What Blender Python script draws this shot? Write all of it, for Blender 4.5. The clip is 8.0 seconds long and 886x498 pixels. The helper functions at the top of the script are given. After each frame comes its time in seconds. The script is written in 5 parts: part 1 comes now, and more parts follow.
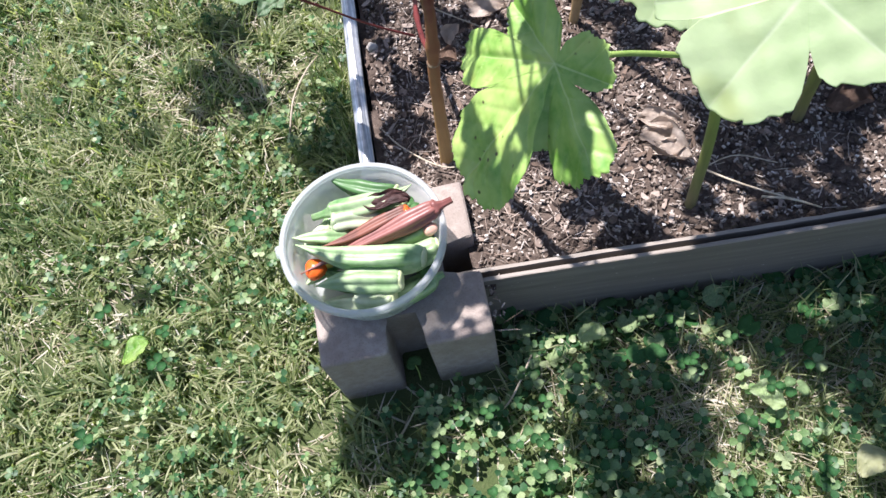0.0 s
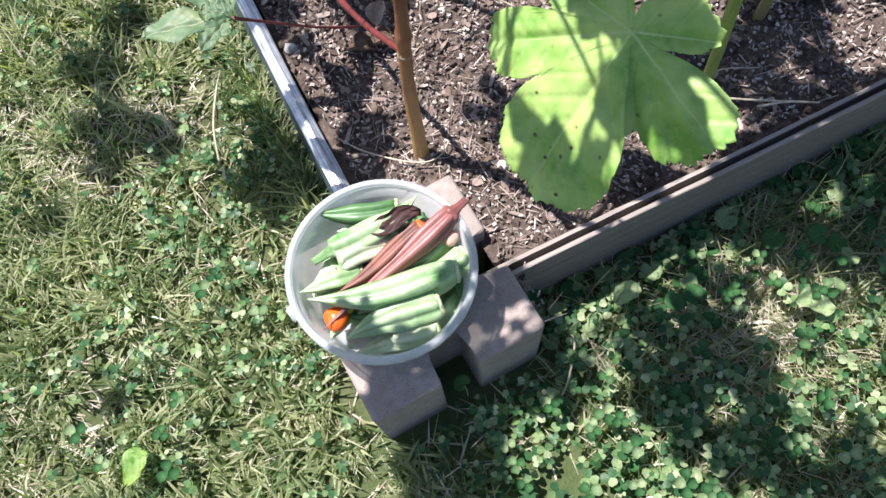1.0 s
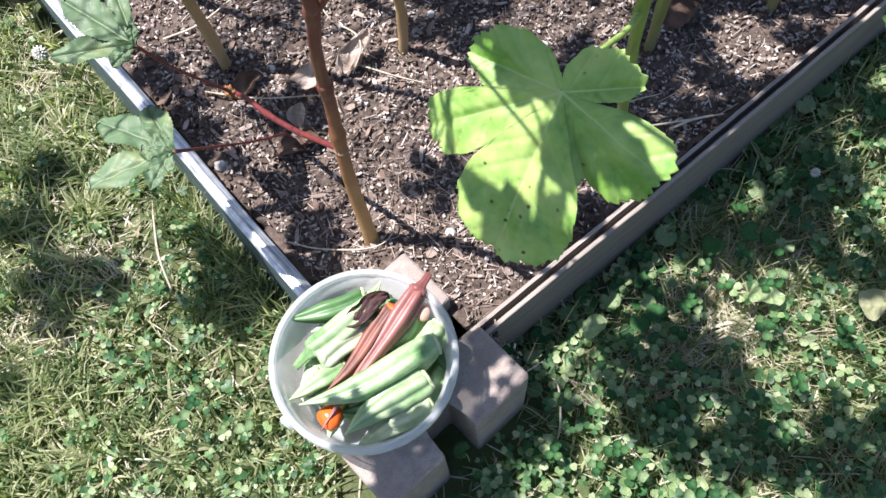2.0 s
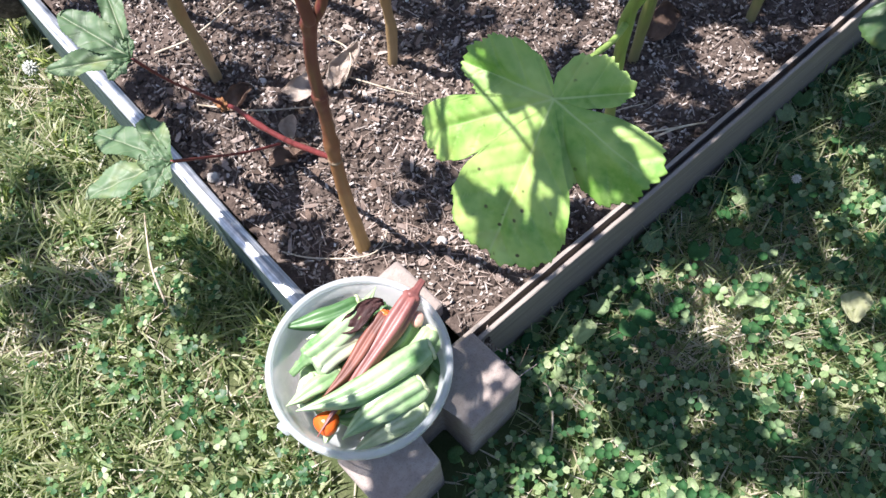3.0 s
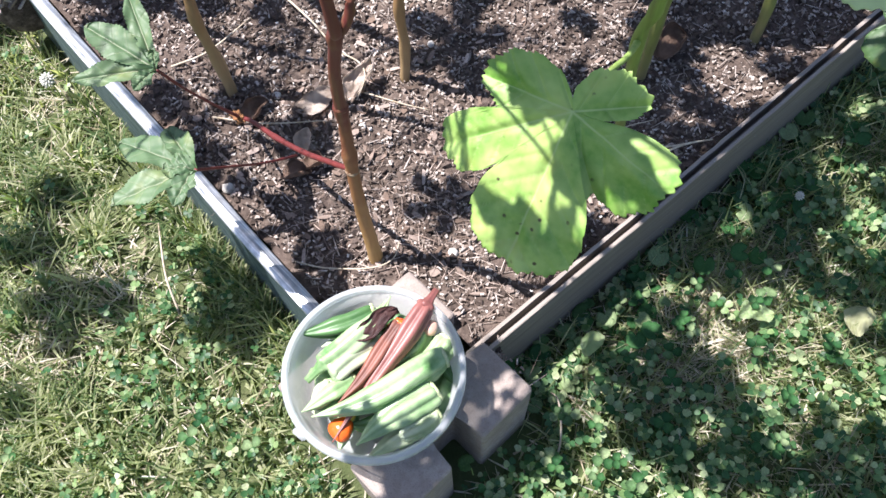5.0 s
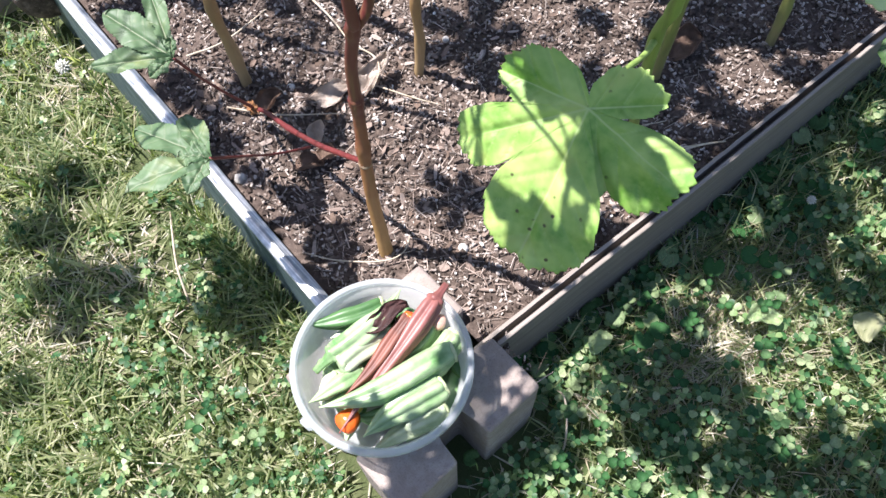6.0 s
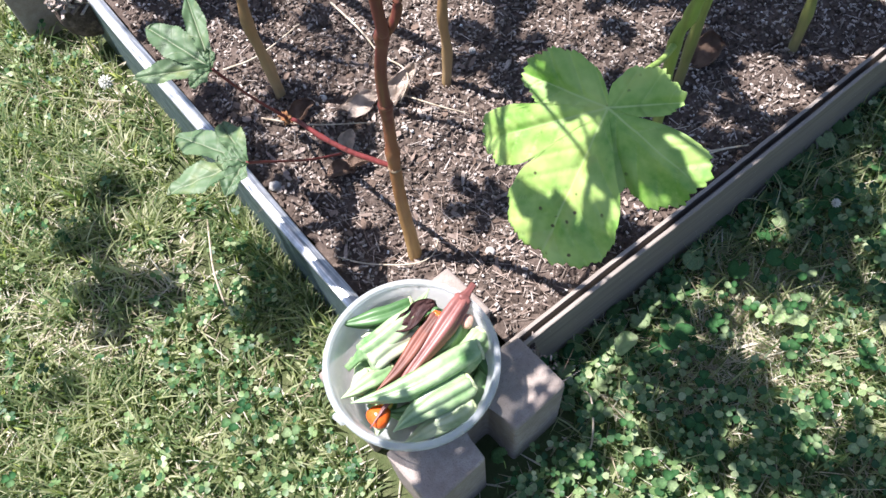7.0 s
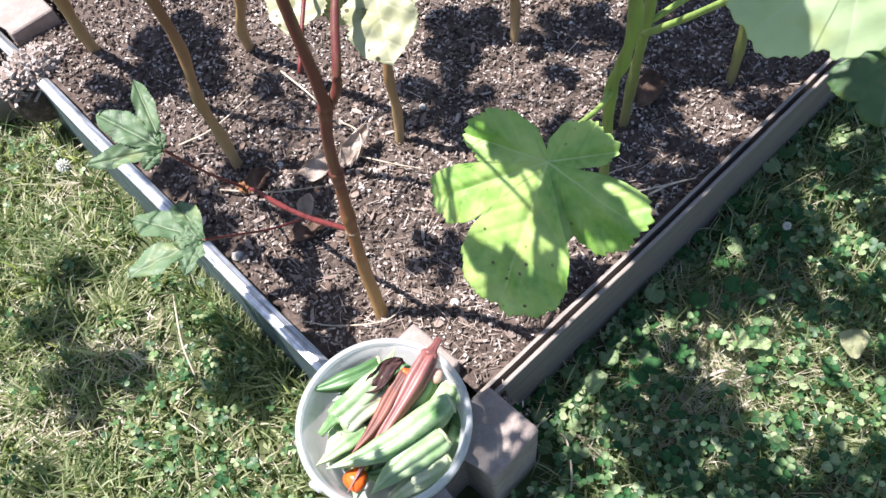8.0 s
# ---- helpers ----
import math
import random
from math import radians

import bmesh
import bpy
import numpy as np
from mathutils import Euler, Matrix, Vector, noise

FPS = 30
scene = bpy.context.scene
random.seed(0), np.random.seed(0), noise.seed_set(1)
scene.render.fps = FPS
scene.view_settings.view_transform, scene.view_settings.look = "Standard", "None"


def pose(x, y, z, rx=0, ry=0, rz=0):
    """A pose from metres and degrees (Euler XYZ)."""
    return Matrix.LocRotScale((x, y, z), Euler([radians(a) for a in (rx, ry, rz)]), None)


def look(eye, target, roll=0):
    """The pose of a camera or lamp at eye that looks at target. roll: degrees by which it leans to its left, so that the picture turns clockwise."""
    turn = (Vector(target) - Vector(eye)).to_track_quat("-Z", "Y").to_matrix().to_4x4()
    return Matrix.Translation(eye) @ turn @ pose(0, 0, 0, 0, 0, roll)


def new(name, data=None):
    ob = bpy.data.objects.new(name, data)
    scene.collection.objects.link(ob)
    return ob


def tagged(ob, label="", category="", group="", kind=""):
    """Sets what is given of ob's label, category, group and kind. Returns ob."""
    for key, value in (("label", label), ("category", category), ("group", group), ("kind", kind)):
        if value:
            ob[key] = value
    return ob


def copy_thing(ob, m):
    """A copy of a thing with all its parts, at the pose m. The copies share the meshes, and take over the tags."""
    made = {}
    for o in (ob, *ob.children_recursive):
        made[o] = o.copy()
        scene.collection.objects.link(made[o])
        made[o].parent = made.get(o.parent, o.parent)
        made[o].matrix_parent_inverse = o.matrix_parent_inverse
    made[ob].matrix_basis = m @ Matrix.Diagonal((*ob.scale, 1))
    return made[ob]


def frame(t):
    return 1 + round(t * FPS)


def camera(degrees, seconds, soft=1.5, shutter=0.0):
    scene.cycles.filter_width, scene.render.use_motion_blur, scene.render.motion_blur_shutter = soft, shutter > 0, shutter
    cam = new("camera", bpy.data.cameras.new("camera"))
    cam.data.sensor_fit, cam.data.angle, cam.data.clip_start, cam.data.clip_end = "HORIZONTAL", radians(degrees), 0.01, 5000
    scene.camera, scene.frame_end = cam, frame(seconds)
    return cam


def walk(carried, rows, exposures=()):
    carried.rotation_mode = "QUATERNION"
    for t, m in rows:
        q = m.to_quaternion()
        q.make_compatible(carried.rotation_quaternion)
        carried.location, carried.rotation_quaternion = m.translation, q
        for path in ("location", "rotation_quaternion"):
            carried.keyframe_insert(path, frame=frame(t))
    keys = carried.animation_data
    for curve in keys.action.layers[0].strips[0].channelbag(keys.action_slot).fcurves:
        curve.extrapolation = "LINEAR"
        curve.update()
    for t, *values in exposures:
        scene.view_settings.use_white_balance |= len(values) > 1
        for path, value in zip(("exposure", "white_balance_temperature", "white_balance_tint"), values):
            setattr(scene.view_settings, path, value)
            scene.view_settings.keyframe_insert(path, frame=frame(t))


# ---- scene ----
cam = camera(57.8, 8.0)
PATH = [
    (0, (0.08, -0.395, 0.978), (0.039, 0.48, -0.82), -14.6),
    (0.5, (0.012, -0.309, 0.956), (0.116, 0.521, -0.86), -10.7),
    (1, (-0.056, -0.244, 0.929), (0.193, 0.397, -0.949), -8.7),
    (1.5, (-0.093, -0.203, 0.931), (0.277, 0.44, -0.926), -9.6),
    (2, (-0.085, -0.223, 0.957), (0.398, 0.431, -0.87), -7.3),
    (2.2, (-0.085, -0.233, 0.968), (0.415, 0.43, -0.851), -7.0),
    (3.5, (-0.114, -0.223, 0.966), (0.445, 0.42, -0.843), -3.9),
    (4, (-0.12, -0.224, 0.974), (0.459, 0.436, -0.824), -3.7),
    (4.5, (-0.124, -0.227, 0.979), (0.459, 0.449, -0.811), -4.2),
    (5.8, (-0.127, -0.22, 0.978), (0.436, 0.445, -0.822), -2.4),
    (6, (-0.131, -0.224, 0.979), (0.43, 0.455, -0.816), -3.1),
    (6.5, (-0.139, -0.24, 0.992), (0.366, 0.514, -0.79), -8.5),
    (7, (-0.147, -0.247, 0.994), (0.386, 0.512, -0.778), -7.4),
    (7.5, (-0.153, -0.252, 0.999), (0.406, 0.521, -0.759), -7.4),
    (8, (-0.128, -0.256, 1.012), (0.511, 0.528, -0.713), -8.7),
]
walk(cam, [(t, look(eye, target, roll)) for t, eye, target, roll in PATH], [(0.0, 1.03, 6110, 19), (1.0, 1.06, 6110, 19), (2.0, 1.14, 6110, 19), (3.5, 1.2, 6110, 19), (8.0, 1.22, 6110, 19)])

# ---- world, sun, exposure ----
SUN = Vector((-0.22, 0.39, 1.0)).normalized()      # towards the sun
world = bpy.data.worlds.new("sky")
scene.world = world
world.use_nodes = True
wn = world.node_tree
wn.nodes.clear()
sky = wn.nodes.new("ShaderNodeTexSky")
sky.sky_type = "NISHITA"
sky.sun_disc = False
sky.sun_elevation = math.asin(SUN.z)
sky.sun_rotation = math.atan2(SUN.x, SUN.y)
bg = wn.nodes.new("ShaderNodeBackground")
bg.inputs["Strength"].default_value = 0.071
wo = wn.nodes.new("ShaderNodeOutputWorld")
wn.links.new(sky.outputs[0], bg.inputs[0])
wn.links.new(bg.outputs[0], wo.inputs[0])
sun_data = bpy.data.lights.new("sun", "SUN")
sun_data.energy = 5.0
sun_data.angle = radians(0.53)
sun_data.color = (1.0, 0.95, 0.87)
sun_ob = new("sun", sun_data)
sun_ob.rotation_mode = "QUATERNION"
sun_ob.rotation_quaternion = (-SUN).to_track_quat("-Z", "Y")



# ---- materials ----
class Nodes:
    """A node material under construction."""

    def __init__(self, name):
        self.mat = bpy.data.materials.new(name)
        self.mat.use_nodes = True
        self.t = self.mat.node_tree
        self.t.nodes.clear()
        self.out = self.t.nodes.new("ShaderNodeOutputMaterial")

    def n(self, kind, attribute_name="", operation="", blend_type="", data_type=""):
        node = self.t.nodes.new("ShaderNode" + kind)
        if attribute_name:
            node.attribute_name = attribute_name
        if operation:
            node.operation = operation
        if data_type:
            node.data_type = data_type
        if blend_type:
            node.blend_type = blend_type
        return node

    def l(self, a, b):
        self.t.links.new(a, b)

    def coords(self, scale=(1, 1, 1), kind="Object"):
        c = self.n("TexCoord")
        m = self.n("Mapping")
        m.inputs["Scale"].default_value = scale
        self.l(c.outputs[kind], m.inputs["Vector"])
        return m.outputs[0]

    def noise(self, vec, scale, detail=4.0, rough=0.6):
        x = self.n("TexNoise")
        x.inputs["Scale"].default_value = scale
        x.inputs["Detail"].default_value = detail
        x.inputs["Roughness"].default_value = rough
        self.l(vec, x.inputs["Vector"])
        return x.outputs["Fac"]

    def ramp(self, fac, stops):
        r = self.n("ValToRGB")
        els = r.color_ramp.elements
        while len(els) < len(stops):
            els.new(0.5)
        for e, (p, c) in zip(els, stops):
            e.position, e.color = p, (*c, 1.0)
        self.l(fac, r.inputs[0])
        return r.outputs[0]

    def mix(self, fac, a, b, blend="MIX"):
        m = self.n("Mix", data_type="RGBA", blend_type=blend)
        for sock, v in ((0, fac), (6, a), (7, b)):
            if isinstance(v, (int, float)):
                m.inputs[sock].default_value = v
            elif isinstance(v, tuple):
                m.inputs[sock].default_value = (*v, 1.0)
            else:
                self.l(v, m.inputs[sock])
        return m.outputs[2]

    def bump(self, height, strength=0.4, dist=0.001):
        b = self.n("Bump")
        b.inputs["Strength"].default_value = strength
        b.inputs["Distance"].default_value = dist
        self.l(height, b.inputs["Height"])
        return b.outputs[0]

    def bsdf(self, color, rough=0.6, metal=0.0, normal=None, spec=0.5):
        p = self.n("BsdfPrincipled")
        for key, v in (("Base Color", color), ("Roughness", rough), ("Metallic", metal), ("Specular IOR Level", spec)):
            if isinstance(v, tuple):
                p.inputs[key].default_value = (*v, 1.0)
            elif isinstance(v, (int, float)):
                p.inputs[key].default_value = v
            else:
                self.l(v, p.inputs[key])
        if normal is not None:
            self.l(normal, p.inputs["Normal"])
        return p.outputs[0]

    def through_light(self, shader, color, amount):
        """Part of the light passes through, as in a leaf."""
        tr = self.n("BsdfTranslucent")
        if isinstance(color, tuple):
            tr.inputs["Color"].default_value = (*color, 1.0)
        else:
            self.l(color, tr.inputs["Color"])
        m = self.n("MixShader")
        m.inputs[0].default_value = amount
        self.l(shader, m.inputs[1])
        self.l(tr.outputs[0], m.inputs[2])
        return m.outputs[0]

    def done(self, shader):
        self.l(shader, self.out.inputs[0])
        return self.mat


def random_of(m, kind):
    if kind == "object":
        return m.n("ObjectInfo").outputs["Random"]
    return m.n("NewGeometry").outputs["Random Per Island"]


def mat_leaf(name, dark, light, vein, glow, gloss=0.42, spots=True, amount=0.42):
    m = Nodes(name)
    v = m.coords()
    broad = m.noise(v, 22, 3)
    fine = m.noise(v, 190, 3)
    col = m.mix(m.ramp(broad, [(0.36, (0, 0, 0)), (0.64, (1, 1, 1))]), dark, light)
    col = m.mix(m.ramp(fine, [(0.35, (0, 0, 0)), (0.75, (0.35, 0.35, 0.35))]), col, light)
    att = m.n("Attribute", attribute_name="vein")
    col = m.mix(att.outputs["Fac"], col, vein)
    yellow = m.ramp(m.noise(v, 34, 2), [(0.56, (0, 0, 0)), (0.75, (0.45, 0.45, 0.45))])
    col = m.mix(yellow, col, (0.33, 0.34, 0.07))
    if spots:
        vo = m.n("TexVoronoi")
        vo.inputs["Scale"].default_value = 88
        m.l(v, vo.inputs["Vector"])
        keep = m.ramp(m.noise(v, 40, 1), [(0.56, (0, 0, 0)), (0.62, (1, 1, 1))])
        dot = m.ramp(vo.outputs["Distance"], [(0.12, (1, 1, 1)), (0.2, (0, 0, 0))])
        col = m.mix(m.mix(1.0, dot, keep, "MULTIPLY"), col, (0.06, 0.035, 0.02))
    rough = m.ramp(fine, [(0.3, (gloss,) * 3), (0.8, (gloss + 0.2,) * 3)])
    nrm = m.bump(m.mix(0.4, fine, broad), 0.25, 0.0012)
    sh = m.bsdf(col, rough, normal=nrm, spec=0.7)
    gl = m.mix(att.outputs["Fac"], m.mix(broad, glow, tuple(min(1, c * 1.35) for c in glow)), vein)
    return m.done(m.through_light(sh, gl, amount))


def mat_stem(name, low, mid, high, z0, z1):
    """Bark that turns from woody tan at the foot to the fresh colour higher up."""
    m = Nodes(name)
    g = m.n("NewGeometry")
    sep = m.n("SeparateXYZ")
    m.l(g.outputs["Position"], sep.inputs[0])
    mr = m.n("MapRange")
    mr.inputs["From Min"].default_value, mr.inputs["From Max"].default_value = z0, z1
    m.l(sep.outputs["Z"], mr.inputs["Value"])
    v = m.coords()
    nz = m.noise(v, 45, 4)
    add = m.n("Math", operation="MULTIPLY_ADD")
    m.l(nz, add.inputs[0])
    add.inputs[1].default_value = 0.35
    m.l(mr.outputs[0], add.inputs[2])
    sub = m.n("Math", operation="SUBTRACT")
    m.l(add.outputs[0], sub.inputs[0])
    sub.inputs[1].default_value = 0.17
    col = m.ramp(sub.outputs[0], [(0.0, low), (0.45, mid), (0.9, high)])
    streak = m.noise(m.coords((120, 120, 9)), 1.0, 4)
    col = m.mix(m.ramp(streak, [(0.45, (0, 0, 0)), (0.75, (0.55, 0.55, 0.55))]), col, tuple(c * 0.45 for c in low))
    return m.done(m.bsdf(col, 0.55, normal=m.bump(streak, 0.5, 0.001)))


def mat_island(name, stops, rough=0.7, amount=0.0, glow=None, kind="island", tint=0.5, scale=9.0, gloss=0.3):
    """Many small pieces, each with its own tone, in drifts."""
    m = Nodes(name)
    r = random_of(m, kind)
    g = m.n("NewGeometry")
    drift = m.noise(g.outputs["Position"], scale, 3)
    a = m.n("Math", operation="MULTIPLY_ADD")
    m.l(drift, a.inputs[0])
    a.inputs[1].default_value = tint
    s = m.n("Math", operation="MULTIPLY_ADD")
    m.l(r, s.inputs[0])
    s.inputs[1].default_value = 1.0 - tint * 0.5
    s.inputs[2].default_value = -tint * 0.25
    m.l(s.outputs[0], a.inputs[2])
    col = m.ramp(a.outputs[0], stops)
    fine = m.noise(g.outputs["Position"], 420, 2)
    col = m.mix(m.ramp(fine, [(0.4, (0.3, 0.3, 0.3)), (0.7, (0, 0, 0))]), col, (0.02, 0.02, 0.012), "MIX")
    sh = m.bsdf(col, rough, normal=m.bump(fine, 0.3, 0.0006), spec=gloss)
    if amount:
        bright = m.mix(1.0, col, (1.7, 1.9, 0.9), "MULTIPLY")
        sh = m.through_light(sh, bright, amount)
    return m.done(sh)


def mat_concrete():
    m = Nodes("concrete")
    v = m.coords()
    big, mid, fine = m.noise(v, 14, 5), m.noise(v, 90, 4), m.noise(v, 520, 3, 0.7)
    col = m.ramp(big, [(0.3, (0.285, 0.24, 0.208)), (0.55, (0.37, 0.32, 0.282)), (0.78, (0.45, 0.4, 0.358))])
    col = m.mix(m.ramp(mid, [(0.38, (0.5, 0.5, 0.5)), (0.62, (0, 0, 0))]), col, (0.25, 0.2, 0.172))
    col = m.mix(m.ramp(fine, [(0.3, (0.5, 0.5, 0.5)), (0.46, (0, 0, 0))]), col, (0.16, 0.13, 0.115))
    col = m.mix(m.ramp(fine, [(0.64, (0, 0, 0)), (0.78, (0.35, 0.35, 0.35))]), col, (0.55, 0.5, 0.46))
    return m.done(m.bsdf(col, 0.92, normal=m.bump(m.mix(0.45, fine, mid), 0.9, 0.002), spec=0.2))


def mat_board(name="weathered_board", tone=1.0):
    m = Nodes(name)
    grain = m.noise(m.coords((2.2, 90, 120)), 1.0, 6, 0.65)
    blot = m.noise(m.coords(), 9, 5)
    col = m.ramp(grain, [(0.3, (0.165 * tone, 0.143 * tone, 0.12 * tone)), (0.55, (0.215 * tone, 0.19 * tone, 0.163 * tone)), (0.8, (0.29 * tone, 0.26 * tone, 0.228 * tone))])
    col = m.mix(m.ramp(blot, [(0.4, (0, 0, 0)), (0.7, (0.5, 0.5, 0.5))]), col, (0.185 * tone, 0.158 * tone, 0.13 * tone))
    fleck = m.noise(m.coords((40, 90, 90)), 3.0, 2)
    col = m.mix(m.ramp(fleck, [(0.7, (0, 0, 0)), (0.76, (0.7, 0.7, 0.7))]), col, (0.5, 0.48, 0.45))
    return m.done(m.bsdf(col, 0.72, normal=m.bump(grain, 0.18, 0.001), spec=0.3))


def mat_metal(name, low, high, gloss):
    m = Nodes(name)
    streak = m.noise(m.coords((260, 5, 260)), 1.0, 5)
    blot = m.noise(m.coords(), 55, 6)
    col = m.ramp(streak, [(0.35, low), (0.65, high)])
    col = m.mix(m.ramp(blot, [(0.45, (0, 0, 0)), (0.7, (0.6, 0.6, 0.6))]), col, tuple(c * 0.9 for c in low))
    rough = m.ramp(blot, [(0.3, (gloss,) * 3), (0.75, (gloss + 0.25,) * 3)])
    return m.done(m.bsdf(col, rough, metal=0.8, normal=m.bump(streak, 0.4, 0.0008)))


def mat_soil():
    m = Nodes("garden_soil")
    v = m.coords()
    big, mid, fine = m.noise(v, 9, 5), m.noise(v, 70, 5, 0.7), m.noise(v, 340, 4, 0.7)
    col = m.ramp(mid, [(0.3, (0.034, 0.026, 0.022)), (0.52, (0.11, 0.084, 0.068)), (0.75, (0.26, 0.208, 0.172))])
    col = m.mix(m.ramp(big, [(0.42, (0, 0, 0)), (0.65, (0.6, 0.6, 0.6))]), col, (0.13, 0.1, 0.085))
    col = m.mix(m.ramp(fine, [(0.6, (0, 0, 0)), (0.72, (0.7, 0.7, 0.7))]), col, (0.3, 0.24, 0.2))
    return m.done(m.bsdf(col, 0.95, normal=m.bump(m.mix(0.5, mid, fine), 1.0, 0.004), spec=0.15))


def mat_lawn_floor():
    m = Nodes("lawn_floor")
    v = m.coords()
    big, mid, fine = m.noise(v, 1.7, 5), m.noise(v, 40, 5, 0.7), m.noise(v, 300, 4, 0.7)
    col = m.ramp(mid, [(0.3, (0.04, 0.037, 0.02)), (0.5, (0.1, 0.088, 0.05)), (0.72, (0.24, 0.2, 0.13))])
    col = m.mix(m.ramp(big, [(0.3, (0.35, 0.35, 0.35)), (0.6, (0.8, 0.8, 0.8))]), col, (0.075, 0.115, 0.04))
    col = m.mix(m.ramp(fine, [(0.58, (0, 0, 0)), (0.75, (0.5, 0.5, 0.5))]), col, (0.22, 0.21, 0.12))
    return m.done(m.bsdf(col, 0.9, normal=m.bump(m.mix(0.5, mid, fine), 1.0, 0.006), spec=0.15))


def mat_tub():
    m = Nodes("cloudy_plastic")
    v = m.coords()
    haze = m.noise(v, 60, 4)
    col = m.ramp(haze, [(0.3, (0.74, 0.77, 0.78)), (0.7, (0.86, 0.88, 0.88))])
    sh = m.bsdf(col, m.ramp(haze, [(0.3, (0.22,) * 3), (0.8, (0.38,) * 3)]), normal=m.bump(haze, 0.08, 0.0008))
    sh = m.through_light(sh, (0.86, 0.9, 0.9), 0.42)
    clear = m.n("BsdfTransparent")
    clear.inputs["Color"].default_value = (0.93, 0.95, 0.95, 1)
    mx = m.n("MixShader")
    mx.inputs[0].default_value = 0.5
    m.l(sh, mx.inputs[1])
    m.l(clear.outputs[0], mx.inputs[2])
    return m.done(mx.outputs[0])


def mat_pod(name, dark, light, gloss=0.36):
    m = Nodes(name)
    v = m.coords()
    broad = m.noise(v, 32, 3)
    fine = m.noise(v, 420, 3)
    att = m.n("Attribute", attribute_name="vein")
    rnd = m.n("ObjectInfo").outputs["Random"]
    col = m.mix(m.ramp(broad, [(0.36, (0, 0, 0)), (0.62, (1, 1, 1))]), dark, light)
    col = m.mix(rnd, col, m.mix(0.35, col, light))
    col = m.mix(att.outputs["Fac"], col, tuple(c * 1.12 for c in light))
    col = m.mix(m.ramp(fine, [(0.6, (0, 0, 0)), (0.8, (0.3, 0.3, 0.3))]), col, tuple(min(1, c * 1.5) for c in light))
    sh = m.bsdf(col, gloss, normal=m.bump(fine, 0.3, 0.0005))
    return m.done(m.through_light(sh, light, 0.12))


def mat_plain(name, a, b, rough=0.6, scale=60, amount=0.0):
    m = Nodes(name)
    v = m.coords()
    nz, fine = m.noise(v, scale, 4), m.noise(v, scale * 6, 3)
    col = m.mix(m.ramp(nz, [(0.3, (0, 0, 0)), (0.7, (1, 1, 1))]), a, b)
    sh = m.bsdf(col, rough, normal=m.bump(fine, 0.4, 0.001))
    if amount:
        sh = m.through_light(sh, b, amount)
    return m.done(sh)


M_LEAF = mat_leaf("okra_leaf", (0.12, 0.31, 0.03), (0.44, 0.6, 0.17), (0.48, 0.62, 0.25), (0.22, 0.5, 0.04), 0.46, amount=0.15)
# lets little light through, for the added leaves that shade the front one
M_LEAF_THICK = mat_leaf("okra_leaf_thick", (0.1, 0.26, 0.035), (0.3, 0.45, 0.12), (0.4, 0.55, 0.2), (0.16, 0.36, 0.03), 0.46, amount=0.06)
M_LEAF_GREY = mat_leaf("okra_leaf_dusty", (0.065, 0.14, 0.06), (0.16, 0.25, 0.12), (0.3, 0.34, 0.22), (0.2, 0.3, 0.09), 0.5, False, 0.3)
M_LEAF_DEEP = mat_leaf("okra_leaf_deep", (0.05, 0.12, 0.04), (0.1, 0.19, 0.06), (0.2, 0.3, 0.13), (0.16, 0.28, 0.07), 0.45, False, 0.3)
# overexposed sunlight on the upper leaves is put into this pale green
M_LEAF_SUN_PALE = mat_leaf("okra_leaf_sun_pale", (0.43, 0.55, 0.31), (0.58, 0.68, 0.43), (0.66, 0.75, 0.52), (0.55, 0.68, 0.34), 0.4, False, 0.42)
M_LEAF_OLD = mat_leaf("okra_leaf_yellowing", (0.4, 0.42, 0.24), (0.56, 0.57, 0.38), (0.6, 0.6, 0.42), (0.6, 0.62, 0.34), 0.5, True, 0.3)
M_LEAF_FADED = mat_leaf("okra_leaf_faded", (0.17, 0.21, 0.11), (0.28, 0.31, 0.18), (0.4, 0.42, 0.28), (0.36, 0.4, 0.18), 0.55, True, 0.3)
M_SCAR = mat_plain("leaf_scar", (0.2, 0.12, 0.075), (0.38, 0.28, 0.18), 0.7, 150)
M_STEM_RED = mat_stem("red_stem", (0.5, 0.31, 0.115), (0.3, 0.13, 0.05), (0.13, 0.03, 0.026), 0.12, 0.42)
M_STEM_TAN = mat_stem("tan_stem", (0.42, 0.3, 0.15), (0.33, 0.2, 0.085), (0.22, 0.1, 0.05), 0.1, 0.4)
M_STEM_GREEN = mat_stem("green_stem", (0.26, 0.22, 0.1), (0.22, 0.26, 0.065), (0.24, 0.33, 0.07), 0.1, 0.34)
M_PETIOLE_RED = mat_plain("red_petiole", (0.09, 0.014, 0.014), (0.17, 0.03, 0.028), 0.5, 90)
M_PETIOLE_GREEN = mat_plain("green_petiole", (0.2, 0.32, 0.07), (0.3, 0.42, 0.11), 0.45, 90)
M_CONCRETE, M_BOARD, M_METAL, M_PANEL, M_SOIL, M_FLOOR, M_TUB = mat_concrete(), mat_board(), mat_metal("rail_cap", (0.3, 0.32, 0.33), (0.9, 0.9, 0.88), 0.3), mat_metal("rail_panel", (0.07, 0.115, 0.125), (0.19, 0.25, 0.26), 0.5), mat_soil(), mat_lawn_floor(), mat_tub()
# same board, paler: sunlight on the top lips is put into the colour
M_BOARD_TOP_LIT = mat_board("sunlit_board_edge", 1.4)
